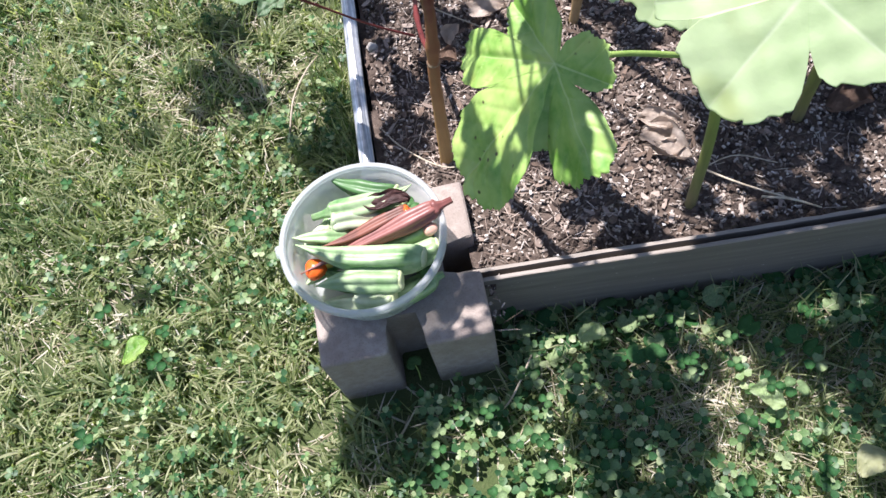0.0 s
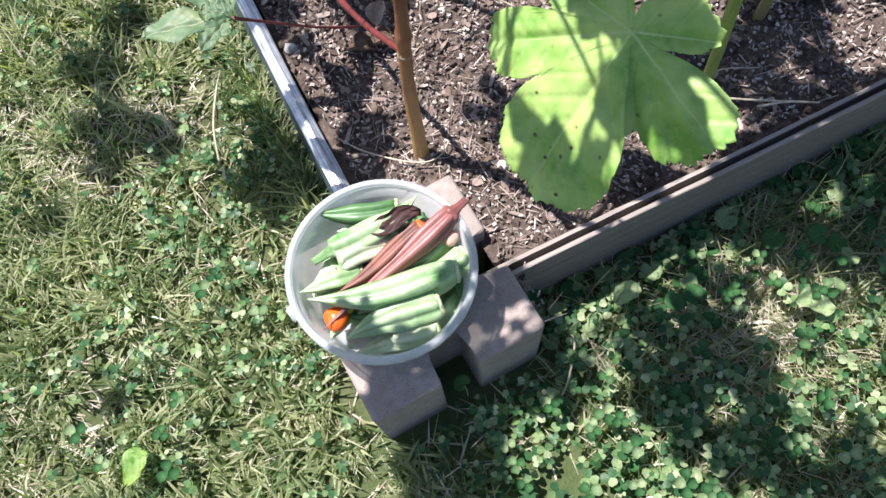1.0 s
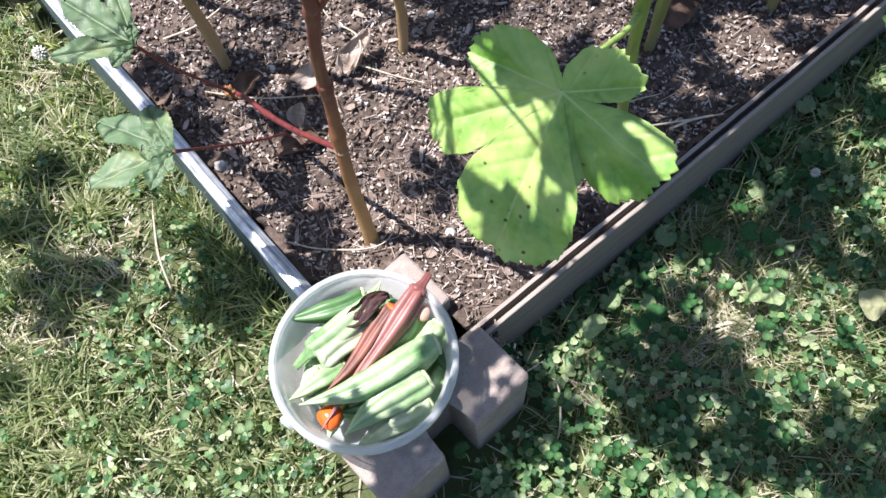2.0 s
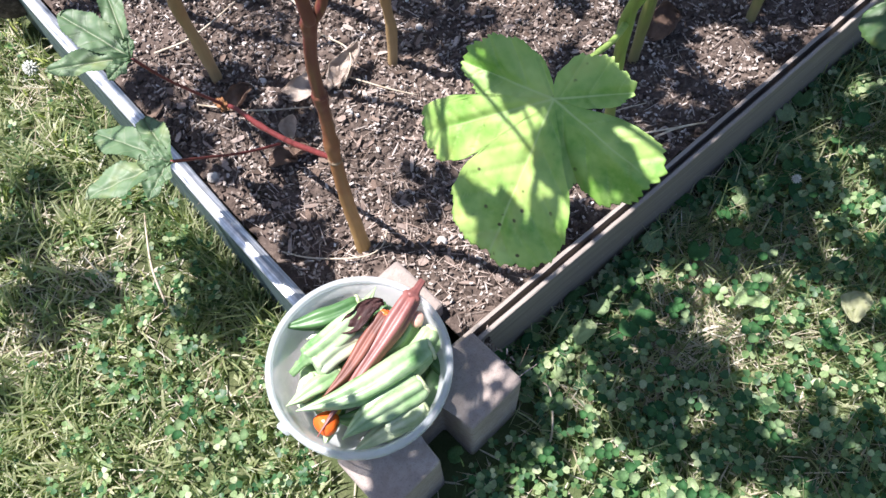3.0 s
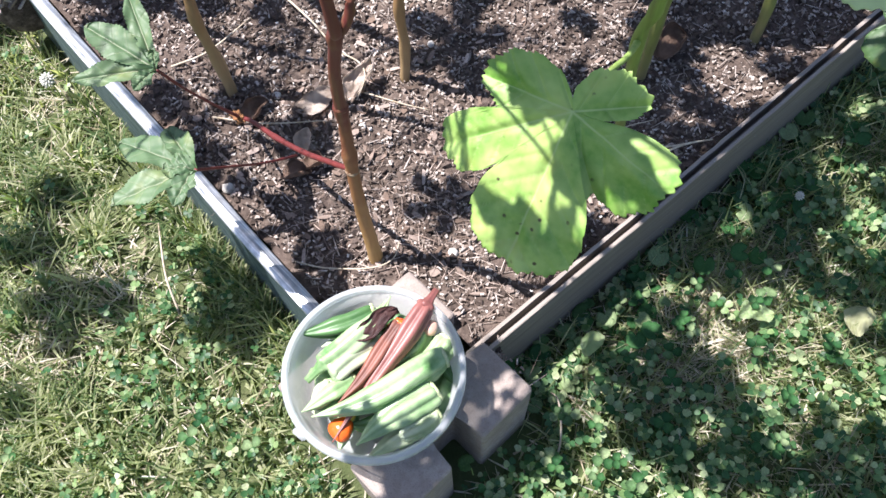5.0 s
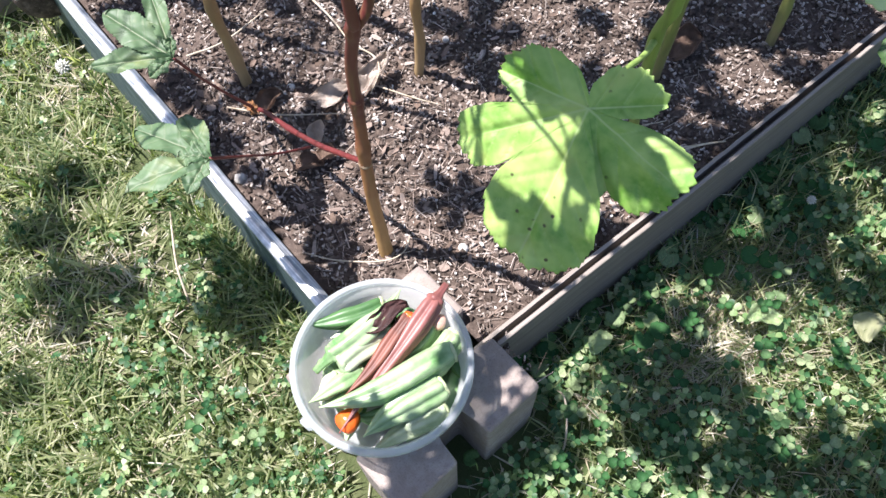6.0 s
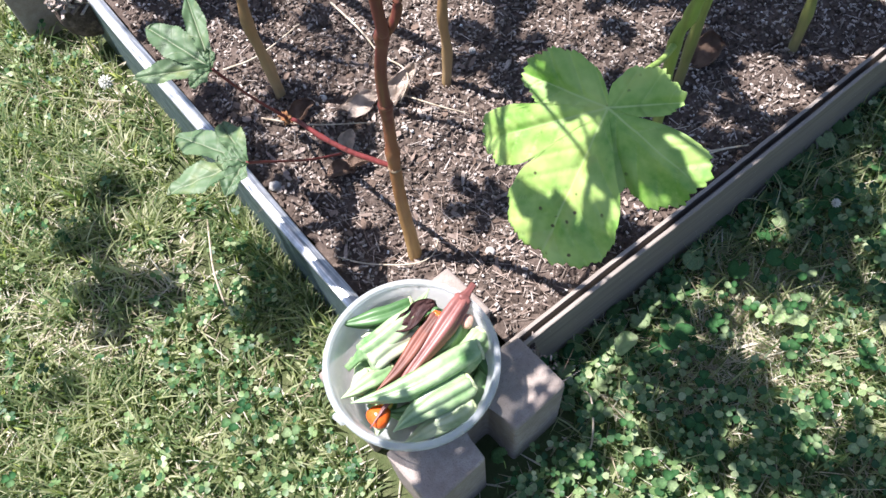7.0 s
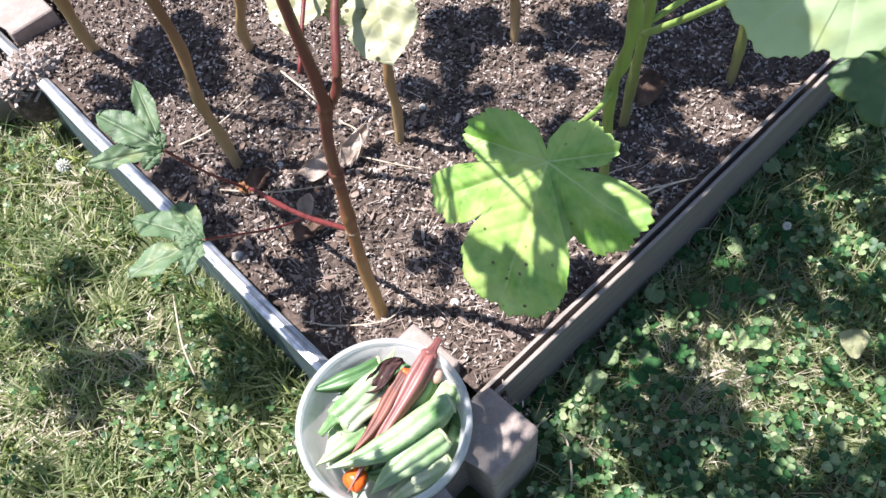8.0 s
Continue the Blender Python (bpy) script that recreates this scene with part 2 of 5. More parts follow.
M_GRASS = mat_island("grass", [(0.0, (0.04, 0.09, 0.035)), (0.28, (0.12, 0.19, 0.08)), (0.52, (0.285, 0.33, 0.155)), (0.76, (0.52, 0.53, 0.335)), (1.0, (0.74, 0.72, 0.54))], 0.36, 0.38, tint=0.9, scale=13.0)
M_STRAW = mat_island("straw", [(0.0, (0.25, 0.2, 0.13)), (0.4, (0.48, 0.42, 0.3)), (0.75, (0.68, 0.63, 0.52)), (1.0, (0.82, 0.79, 0.7))], 0.5, 0.2)
M_CLOVER = mat_island("clover", [(0.0, (0.018, 0.075, 0.026)), (0.4, (0.055, 0.155, 0.055)), (0.7, (0.22, 0.34, 0.13)), (1.0, (0.62, 0.67, 0.42))], 0.45, 0.28, gloss=0.35)
M_CLOVER_ONE = mat_island("clover_sprig", [(0.0, (0.018, 0.085, 0.032)), (0.5, (0.065, 0.19, 0.06)), (1.0, (0.46, 0.55, 0.3))], 0.55, 0.3, kind="object", gloss=0.12)
M_CHIP = mat_island("mulch", [(0.0, (0.035, 0.027, 0.023)), (0.25, (0.115, 0.089, 0.073)), (0.5, (0.33, 0.272, 0.228)), (0.74, (0.55, 0.478, 0.418)), (1.0, (0.8, 0.755, 0.7))], 0.8, tint=0.8, scale=30.0)
M_CLIP = mat_island("clippings", [(0.0, (0.1, 0.07, 0.052)), (0.4, (0.26, 0.19, 0.15)), (0.75, (0.46, 0.37, 0.31)), (1.0, (0.66, 0.58, 0.5))], 0.75)
M_CHIP_PALE = mat_island("pale_chips", [(0.0, (0.2, 0.15, 0.12)), (0.4, (0.42, 0.35, 0.3)), (0.8, (0.64, 0.57, 0.52)), (1.0, (0.78, 0.74, 0.7))], 0.8)
M_CHIP_ONE = mat_island("wood_chip", [(0.0, (0.05, 0.034, 0.025)), (0.4, (0.2, 0.14, 0.105)), (0.8, (0.4, 0.32, 0.27)), (1.0, (0.58, 0.52, 0.46))], 0.85, kind="object")
M_PERLITE = mat_plain("perlite", (0.7, 0.68, 0.64), (0.85, 0.84, 0.8), 0.9, 300)
M_POD = mat_pod("green_pod", (0.1, 0.25, 0.07), (0.4, 0.54, 0.29), 0.36)
M_POD_DARK = mat_pod("dark_green_pod", (0.035, 0.11, 0.035), (0.09, 0.2, 0.065), 0.42)
M_POD_PALE = mat_pod("pale_pod", (0.3, 0.42, 0.2), (0.56, 0.64, 0.43), 0.4)
M_POD_RED = mat_pod("red_pod", (0.17, 0.055, 0.05), (0.31, 0.125, 0.105), 0.42)
M_POD_BROWN = mat_pod("brown_pod", (0.06, 0.025, 0.02), (0.24, 0.085, 0.055), 0.5)
M_POD_PURPLE = mat_pod("purple_pod", (0.04, 0.02, 0.022), (0.12, 0.055, 0.05), 0.6)
M_CUT = mat_plain("cut_stalk", (0.42, 0.5, 0.25), (0.55, 0.6, 0.36), 0.6, 200)
M_ORANGE = mat_plain("orange_pepper", (0.75, 0.09, 0.01), (0.85, 0.17, 0.02), 0.25, 50)
M_YELLOW = mat_plain("yellow_pepper", (0.75, 0.5, 0.05), (0.8, 0.6, 0.1), 0.3, 60)
M_DRY = mat_plain("dry_leaf", (0.36, 0.28, 0.22), (0.68, 0.6, 0.52), 0.8, 50, 0.15)
M_DRY_BROWN = mat_plain("brown_dead_leaf", (0.14, 0.092, 0.066), (0.3, 0.205, 0.15), 0.9, 70, 0.05)
M_DRY_ORANGE = mat_plain("dry_flower", (0.16, 0.07, 0.035), (0.36, 0.17, 0.06), 0.9, 220, 0.05)
M_STRAW_ONE = mat_plain("dry_stalk", (0.34, 0.27, 0.18), (0.6, 0.54, 0.42), 0.75, 80)
M_FLOWER = mat_plain("clover_flower", (0.66, 0.68, 0.58), (0.8, 0.8, 0.74), 0.8, 300, 0.2)
M_STONE = mat_plain("pale_stone", (0.42, 0.4, 0.36), (0.62, 0.6, 0.55), 0.85, 90)


# ---- building helpers ----
rng = random.Random(7)
nrng = np.random.default_rng(11)


def link_mesh(name, me, material, parent=None, label=""):
    me.materials.append(material) if material.name not in me.materials else None
    ob = new(name, me)
    if parent is not None:
        ob.parent = parent
    if label:
        ob["label"] = label
    return ob


def part(name, bm, material, parent=None, label="", smooth=True):
    """A bmesh as one mesh object, under its thing where one is given."""
    me = bpy.data.meshes.new(name)
    bmesh.ops.recalc_face_normals(bm, faces=bm.faces)
    bm.to_mesh(me)
    bm.free()
    if smooth:
        me.shade_smooth()
    return link_mesh(name, me, material, parent, label)


def thing(name, m, label, category, group="", kind=""):
    ob = new(name)
    ob.empty_display_size = 0.02
    ob.matrix_basis = m
    return tagged(ob, label, category, group, kind)


def spline(pts, n):
    """Points along a smooth curve through pts."""
    p = [Vector(q) for q in pts]
    p = [p[0] * 2 - p[1]] + p + [p[-1] * 2 - p[-2]]
    out = []
    for i in range(1, len(p) - 2):
        for k in range(n):
            t = k / n
            a, b, c, d = p[i - 1:i + 3]
            out.append(0.5 * (2 * b + (c - a) * t + (2 * a - 5 * b + 4 * c - d) * t * t + (3 * b - a - 3 * c + d) * t ** 3))
    return out + [p[-2]]


def tube(pts, radii, sides=10, n=6, bump_at=(), seed=0, flat=1.0):
    """A tapered round stalk along a curve, with swellings at the given fractions."""
    path = spline(pts, n)
    r = random.Random(seed)
    bm = bmesh.new()
    rings = []
    up = Vector((0.31, 0.2, 0.93))
    for i, c in enumerate(path):
        f = i / (len(path) - 1)
        d = (path[min(i + 1, len(path) - 1)] - path[max(i - 1, 0)]).normalized()
        side = d.cross(up)
        side = side.normalized() if side.length > 1e-3 else d.orthogonal().normalized()
        other = d.cross(side)
        g = f * (len(radii) - 1)
        k = min(int(g), len(radii) - 2)
        rad = radii[k] + (radii[k + 1] - radii[k]) * (g - k)
        for b in bump_at:
            rad *= 1 + 0.28 * math.exp(-((f - b) * len(path) * 0.7) ** 2)
        ring = []
        for s in range(sides):
            a = 2 * math.pi * s / sides
            q = rad * (1 + 0.05 * r.uniform(-1, 1))
            ring.append(bm.verts.new(c + side * math.cos(a) * q + other * math.sin(a) * q * flat))
        rings.append(ring)
    for a, b in zip(rings, rings[1:]):
        for s in range(sides):
            bm.faces.new((a[s], a[(s + 1) % sides], b[(s + 1) % sides], b[s]))
    bm.faces.new(rings[0][::-1])
    bm.faces.new(rings[-1])
    return bm


def prism(outline, z0, z1, bevel=0.004, segments=2, cuts=0):
    """An upright block over a plan outline, with rounded edges."""
    bm = bmesh.new()
    low = [bm.verts.new((x, y, z0)) for x, y in outline]
    high = [bm.verts.new((x, y, z1)) for x, y in outline]
    n = len(outline)
    for i in range(n):
        bm.faces.new((low[i], low[(i + 1) % n], high[(i + 1) % n], high[i]))
    bm.faces.new(low[::-1])
    bm.faces.new(high)
    if bevel:
        bmesh.ops.bevel(bm, geom=list(bm.edges), offset=bevel, segments=segments, affect="EDGES", profile=0.6)
    return bm


def leaf_mesh(name, lobes, base, seed=0, thick=0.0004, droop=0.18, cup=0.12, pucker=0.0022, teeth=0.035, rings=16, around=132, tail=0.35):
    """A palmate leaf round its stalk's joint. lobes: (angle, length, half width in degrees). x runs along the middle lobe."""
    r = random.Random(seed)
    ph = [r.uniform(0, 6.28) for _ in range(6)]

    def reach(deg):
        best = 0.0
        for a, ln, w in lobes:
            d = abs((deg - a + 180) % 360 - 180) / w
            if d < 1:
                best = max(best, (ln - base) * (1 - d ** 2.3) ** 0.62)
        back = abs((deg % 360) - 180)
        b = base * (tail + (1 - tail) * min(1, back / 55))
        saw = 1 + teeth * (abs(((deg * 0.31 + 3 * math.sin(deg * 0.05 + ph[0])) % 2) - 1) - 0.5) + 0.02 * math.sin(deg * 0.16 + ph[1])
        return (b + best) * saw

    size = max(l[1] for l in lobes)
    axes = [(math.cos(radians(a)), math.sin(radians(a)), ln) for a, ln, w in lobes]
    verts, vein, faces = [(0, 0, 0)], [1.0], []
    for k in range(1, rings + 1):
        f = (k / rings) ** 0.9
        for s in range(around):
            deg = 360 * s / around
            q = reach(deg) * f
            x, y = q * math.cos(radians(deg)), q * math.sin(radians(deg))
            v, sec, lift = 0.0, 0.0, 0.0
            best = 9
            for ax, ay, ln in axes:
                al, ac = x * ax + y * ay, abs(-x * ay + y * ax)
                if al > 0 and ac < best:
                    best = ac
                    w = 0.0011 * (1.25 - al / ln)
                    v = max(0.0, 1 - (ac / max(w, 0.0004)) ** 2) if al < ln else 0.0
                    ph2 = ((al - ac * 0.75) / (size * 0.17)) % 1
                    sec = max(0.0, 1 - (min(ph2, 1 - ph2) * size * 0.17 / 0.0008) ** 2) * (1 if ac < ln * 0.45 else 0)
                    lift = math.exp(-(ac / (size * 0.05)) ** 2)
            rel = q / size
            z = -droop * size * rel ** 2 + cup * size * abs(math.sin(radians(deg))) * rel
            z += pucker * (1 - lift) * math.sin(x / size * 23 + ph[2]) * math.sin(y / size * 21 + ph[3])
            z += pucker * 1.8 * rel ** 2 * math.sin(deg * 0.11 + ph[4]) - 0.0015 * lift * rel
            verts.append((x, y, z))
            vein.append(max(0.8 * v, 0.2 * sec))
    for s in range(around):
        faces.append((0, 1 + s, 1 + (s + 1) % around))
    for k in range(rings - 1):
        o = 1 + k * around
        for s in range(around):
            t = (s + 1) % around
            faces.append((o + s, o + around + s, o + around + t, o + t))
    nv = len(verts)
    rim = 1 + (rings - 1) * around
    allv = verts + [(x, y, z - thick) for x, y, z in verts]
    allf = faces + [tuple(i + nv for i in f[::-1]) for f in faces]
    allf += [(rim + s, rim + nv + s, rim + nv + (s + 1) % around, rim + (s + 1) % around) for s in range(around)]
    me = bpy.data.meshes.new(name)
    me.from_pydata(allv, [], allf)
    at = me.attributes.new("vein", "FLOAT", "POINT")
    at.data.foreach_set("value", np.array(vein + vein, dtype=np.float32))
    me.shade_smooth()
    return me


def palm_mesh(name, lobes, seed=0, thick=0.0004, droop=0.1, pucker=0.0016, tooth=0.0036, rings=44, around=420):
    """One sheet with toothed lobes. lobes, in turning order: (angle, length, degrees to the sinus before and after it, depth of the sinus before, fold, bluntness)."""
    r = random.Random(seed)
    ph = [r.uniform(0, 6.28) for _ in range(8)]
    size = max(q[1] for q in lobes)
    fine = size / 0.136

    def lobe_at(deg):
        for k, (a, ln, wb, wa, sinus, fold, sharp) in enumerate(lobes):
            d = (deg - a + 180) % 360 - 180
            if -wb <= d < wa:
                after = lobes[(k + 1) % len(lobes)][4]
                f = (d + wb) / (wa + wb)
                e = -d / wb if d < 0 else d / wa
                floor = sinus + (after - sinus) * f * f * (3 - 2 * f)
                return k, floor + (ln - floor) * (1 - e ** sharp) ** min(1.0, 1.9 / sharp)
        return 0, lobes[0][4]

    rim = [lobe_at(360 * i / around) for i in range(around)]
    run, cut = 0.0, []
    for i in range(around):
        k, q = rim[i]
        step = abs(rim[(i + 1) % around][1] - q) + q * 2 * math.pi / around
        run += step
        u = (run / 0.0085 + 0.3 * math.sin(run * 90 + ph[0])) % 1
        cut.append(tooth * min(1.0, q / (0.5 * size)) * (u if u < 0.72 else (1 - u) * 2.57) + 0.0016 * math.sin(run * 210 + ph[1]))
    verts, vein, faces = [(0, 0, 0)], [1.0], []
    for j in range(1, rings + 1):
        f = (j / rings) ** 0.85
        for i in range(around):
            deg = 360 * i / around
            k, q = rim[i]
            a, ln, wb, wa, sinus, fold, sharp = lobes[k]
            q = max(0.004, q + cut[i]) * f
            x, y = q * math.cos(radians(deg)), q * math.sin(radians(deg))
            ca, sa = math.cos(radians(a)), math.sin(radians(a))
            al, side = x * ca + y * sa, -x * sa + y * ca
            ac = abs(side)
            main = max(0.0, 1 - (ac / (0.0009 * (1.2 - min(1.0, al / ln)) + 0.0002)) ** 2) if al > 0 else 0.0
            g = ((al - ac * 0.8) / (size * 0.15) + 0.2 * k) % 1
            near = min(g, 1 - g) * size * 0.15
            sec = max(0.0, 1 - (near / 0.0007) ** 2) * (ac > 0.001)
            rel = q / size
            z = -droop * size * rel ** 2 + fold * ac * min(1.0, al / (0.4 * ln)) * (al > 0)
            z -= fine * (0.0022 * min(1.0, fine) ** 2 * math.exp(-(ac / (0.004 * fine)) ** 2) * min(1, rel * 4) + 0.0009 * min(1.0, fine) ** 3 * math.exp(-(near / (0.002 * fine)) ** 2))
            z += fine ** 1.5 * pucker * math.sin(x / size * 19 + ph[2]) * math.sin(y / size * 17 + ph[3]) * min(1, rel * 3)
            z += fine ** 1.5 * (0.004 * rel ** 3 * math.sin(radians(round(deg * 7) % 360) + ph[4]) * 0.6 + 0.0025 * rel ** 4 * math.sin(radians(deg * 17) + ph[5]))
            verts.append((x, y, z))
            vein.append(max(0.7 * main, 0.25 * sec * min(1.0, fine) ** 2))
    faces += [(0, 1 + s, 1 + (s + 1) % around) for s in range(around)]
    for j in range(rings - 1):
        o = 1 + j * around
        for i in range(around):
            t = (i + 1) % around
            faces.append((o + i, o + around + i, o + around + t, o + t))
    nv, last = len(verts), 1 + (rings - 1) * around
    under = [tuple(i + nv for i in f[::-1]) for f in faces]
    edge = [(last + s, last + nv + s, last + nv + (s + 1) % around, last + (s + 1) % around) for s in range(around)]
    me = bpy.data.meshes.new(name)
    me.from_pydata(verts + [(x, y, z - thick) for x, y, z in verts], [], faces + under + edge)
    at = me.attributes.new("vein", "FLOAT", "POINT")
    at.data.foreach_set("value", np.array(vein + vein, dtype=np.float32))
    me.shade_smooth()
    return me


def lobed_mesh(name, lobes, seed=0, thick=0.0004, droop=0.1, pucker=0.0021, step=0.0012):
    """A deeply cut leaf whose lobes overlap. lobes: (angle, length, half width, crease)."""
    r = random.Random(seed)
    verts, vein, faces, edges = [], [], [], []
    nu, nv = 84, 40
    for k, (deg, ln, hw, crease) in enumerate(lobes):
        ca, sa = math.cos(radians(deg)), math.sin(radians(deg))
        ph = [r.uniform(0, 6.28) for _ in range(5)]
        nick = [[r.uniform(0.4, 1.0) * (1 if i % 4 == 0 else (-1 if i % 4 == 2 else 0)) * min(0.0016 / hw, 0.055) for i in range(nu + 1)] for _ in range(2)]
        o = len(verts)
        for i in range(nu + 1):
            u = i / nu
            w = hw * (0.2 + 0.8 * math.sin(min(u / 0.58, 1) * math.pi / 2) ** 1.1) if u < 0.58 else hw * max(0.0, 1 - ((u - 0.58) / 0.42) ** 2.4) ** 0.55
            for j in range(nv + 1):
                s = j / nv * 2 - 1
                rag = 1 + nick[s > 0][i] * (abs(s) > 0.93) + 0.08 * math.sin(u * 9 + ph[0] + (s > 0) * 2) + 0.035 * math.sin(u * 26 + ph[4] + (s > 0) * 3)
                a, b = u * ln * (1 - 0.05 * s * s), s * w * rag
                ac = abs(b)
                main = 0.8 * max(0.0, 1 - (ac / (0.0011 * (1.2 - u))) ** 2)
                q = ((a - ac * 0.8) / (ln * 0.19)) % 1
                sec = max(0.0, 1 - (min(q, 1 - q) * ln * 0.19 / 0.0009) ** 2) * (u > 0.12)
                lift = math.exp(-(ac / (hw * 0.12)) ** 2)
                z = step * k * min(1, u * 4) - droop * ln * u * u + crease * ac + 0.0016 * (0.5 - lift) - 0.0007 * sec
                z += pucker * math.sin(a / ln * 24 + ph[1] + 2 * ac / hw) * math.sin(b / hw * 5.2 + ph[2]) + 0.0028 * s * s * math.sin(u * 13 + ph[3] + s)
                x, y = a * ca - b * sa, a * sa + b * ca
                verts.append((x, y, z))
                vein.append(max(main, 0.3 * sec))
        n = nv + 1
        for i in range(nu):
            for j in range(nv):
                c = o + i * n + j
                faces.append((c, c + n, c + n + 1, c + 1))
        ring = [o + j for j in range(n)] + [o + i * n + nv for i in range(1, nu + 1)] + [o + nu * n + j for j in range(nv - 1, -1, -1)] + [o + i * n for i in range(nu - 1, 0, -1)]
        edges += list(zip(ring, ring[1:] + ring[:1]))
    nv_all = len(verts)
    me = bpy.data.meshes.new(name)
    me.from_pydata(verts + [(x, y, z - thick) for x, y, z in verts], [],
                   faces + [tuple(i + nv_all for i in f[::-1]) for f in faces] + [(b, a, a + nv_all, b + nv_all) for a, b in edges])
    at = me.attributes.new("vein", "FLOAT", "POINT")
    at.data.foreach_set("value", np.array(vein + vein, dtype=np.float32))
    me.shade_smooth()
    return me


def frame_of(at, along, normal):
    """A pose whose x runs along and whose z is the normal."""
    x = Vector(along).normalized()
    z = Vector(normal)
    z = (z - x * z.dot(x)).normalized()
    y = z.cross(x)
    m = Matrix((x, y, z)).transposed().to_4x4()
    m.translation = Vector(at)
    return m


def soup(name, verts, faces, material, label, category, parent=None, smooth=True):
    me = bpy.data.meshes.new(name)
    me.from_pydata(verts, [], faces)
    if smooth:
        me.shade_smooth()
    ob = link_mesh(name, me, material, parent)
    return tagged(ob, label, category, kind="stuff")


# ---- plan of the bed: two edgings from the corner block ----
def board_y(x):
    return -0.0245 - 0.057 * (x - 0.07)       # middle line of the grey board


def rail_x(y):
    return -0.0115 + 0.037 * (y - 0.15)       # middle line of the metal edging


SOIL_Z = 0.108


def soil_height(x, y):
    p = Vector((x, y, 0))
    h = SOIL_Z + 0.008 * noise.noise(p * 7) + 0.006 * noise.noise(p * 23) + 0.004 * noise.noise(p * 61)
    return h + 0.02 * max(0.0, 1 - math.hypot(x - 0.03, y - 0.85) / 0.13)


def lawn_height(x, y):
    p = Vector((x, y, 0.3))
    return 0.012 * noise.noise(p * 2.3) + 0.005 * noise.noise(p * 9)


# ground: one sheet, fine near the bed and reaching the horizon
def build_ground():
    xs = [-400, -60, -12, -4, -2.2] + [-1.6 + 0.05 * i for i in range(65)] + [2.2, 4, 12, 60, 400]
    verts = [(x, y, lawn_height(x, y) if abs(x) < 2 and abs(y) < 2 else 0.0) for y in xs for x in xs]
    n = len(xs)
    faces = [(j * n + i, j * n + i + 1, j * n + n + i + 1, j * n + n + i) for j in range(n - 1) for i in range(n - 1)]
    me = bpy.data.meshes.new("ground")
    me.from_pydata(verts, [], faces)
    me.shade_smooth()
    return tagged(link_mesh("ground", me, M_FLOOR), "lawn earth with thatch under the grass", "ground", kind="structure")


build_ground()


def build_soil():
    verts, faces, idx = [], [], {}
    step = 0.006
    for j in range(int(1.13 / step)):
        for i in range(int(1.36 / step)):
            x, y = -0.03 + i * step, -0.11 + j * step
            if y < board_y(x) + 0.008 or x < rail_x(y) + 0.008:
                continue
            if x < 0.1 and y < 0.1:
                if x < 0.09 and y < 0.09:
                    continue
            if x < 0.125 and y > 0.925:
                continue
            idx[i, j] = len(verts)
            verts.append((x, y, soil_height(x, y)))
    for (i, j), a in idx.items():
        q = [idx.get(k) for k in ((i + 1, j), (i + 1, j + 1), (i, j + 1))]
        if None not in q:
            faces.append((a, *q))
    me = bpy.data.meshes.new("bed_soil")
    me.from_pydata(verts, [], faces)
    me.shade_smooth()
    return tagged(link_mesh("bed_soil", me, M_SOIL), "dark crumbly bed soil with wood mulch and perlite", "soil", kind="structure")


soil = build_soil()


# corner blocks with a slot in each side
def build_block(m, label):
    b, g, d = 0.0985, 0.0215, 0.047
    quarter = [(b, -b), (b, -g), (b - d, -g), (b - d, g), (b, g)]
    outline = []
    for k in range(4):
        c, s = (1, 0, -1, 0)[k], (0, 1, 0, -1)[k]
        outline += [(x * c - y * s, x * s + y * c) for x, y in quarter]
    bm = prism(outline, -0.02, 0.14, 0.0055, 3)
    ob = part("planter_block", bm, M_CONCRETE, smooth=False)
    ob.matrix_basis = m
    return tagged(ob, label, "concrete block", "corner blocks of the bed")


build_block(pose(0, 0, 0), "reddish-grey concrete planter block with slotted sides under the tub")
build_block(pose(0.016, 1.028, 0.0, 0, 0, -3), "reddish-grey concrete planter block half buried in mulch")


def build_board():
    """A weathered board on edge with a groove along its top."""
    x0, x1 = 0.05, 1.3
    half, top = 0.0085, 0.13
    prof = [(-half, -0.03), (half, -0.03), (half, top - 0.001), (half - 0.001, top), (0.0036, top), (0.0033, top - 0.02),
            (-0.0033, top - 0.02), (-0.0036, top), (-half + 0.001, top), (-half, top - 0.001)]
    bm = bmesh.new()
    cols = []
    r = random.Random(3)
    for k in range(64):
        x = x0 + (x1 - x0) * k / 63
        w = 0.0007 * math.sin(x * 11) + 0.0003 * r.uniform(-1, 1)
        cols.append([bm.verts.new((x, board_y(x) + yy + w, z + (0.0006 * r.uniform(-1, 1) if z > 0.1 else 0))) for yy, z in prof])
    n = len(prof)
    for a, b in zip(cols, cols[1:]):
        for i in range(n):
            fc = bm.faces.new((a[i], b[i], b[(i + 1) % n], a[(i + 1) % n]))
            # top lips take the paler, sunlit tone
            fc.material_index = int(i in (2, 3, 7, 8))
    bm.faces.new(cols[0])
    bm.faces.new(cols[-1][::-1])
    ob = part("edging_board", bm, M_BOARD, smooth=False)
    ob.data.materials.append(M_BOARD_TOP_LIT)
    return tagged(ob, "weathered grey edging board with a grooved top edge coloured paler as if sunlit", "board")


build_board()


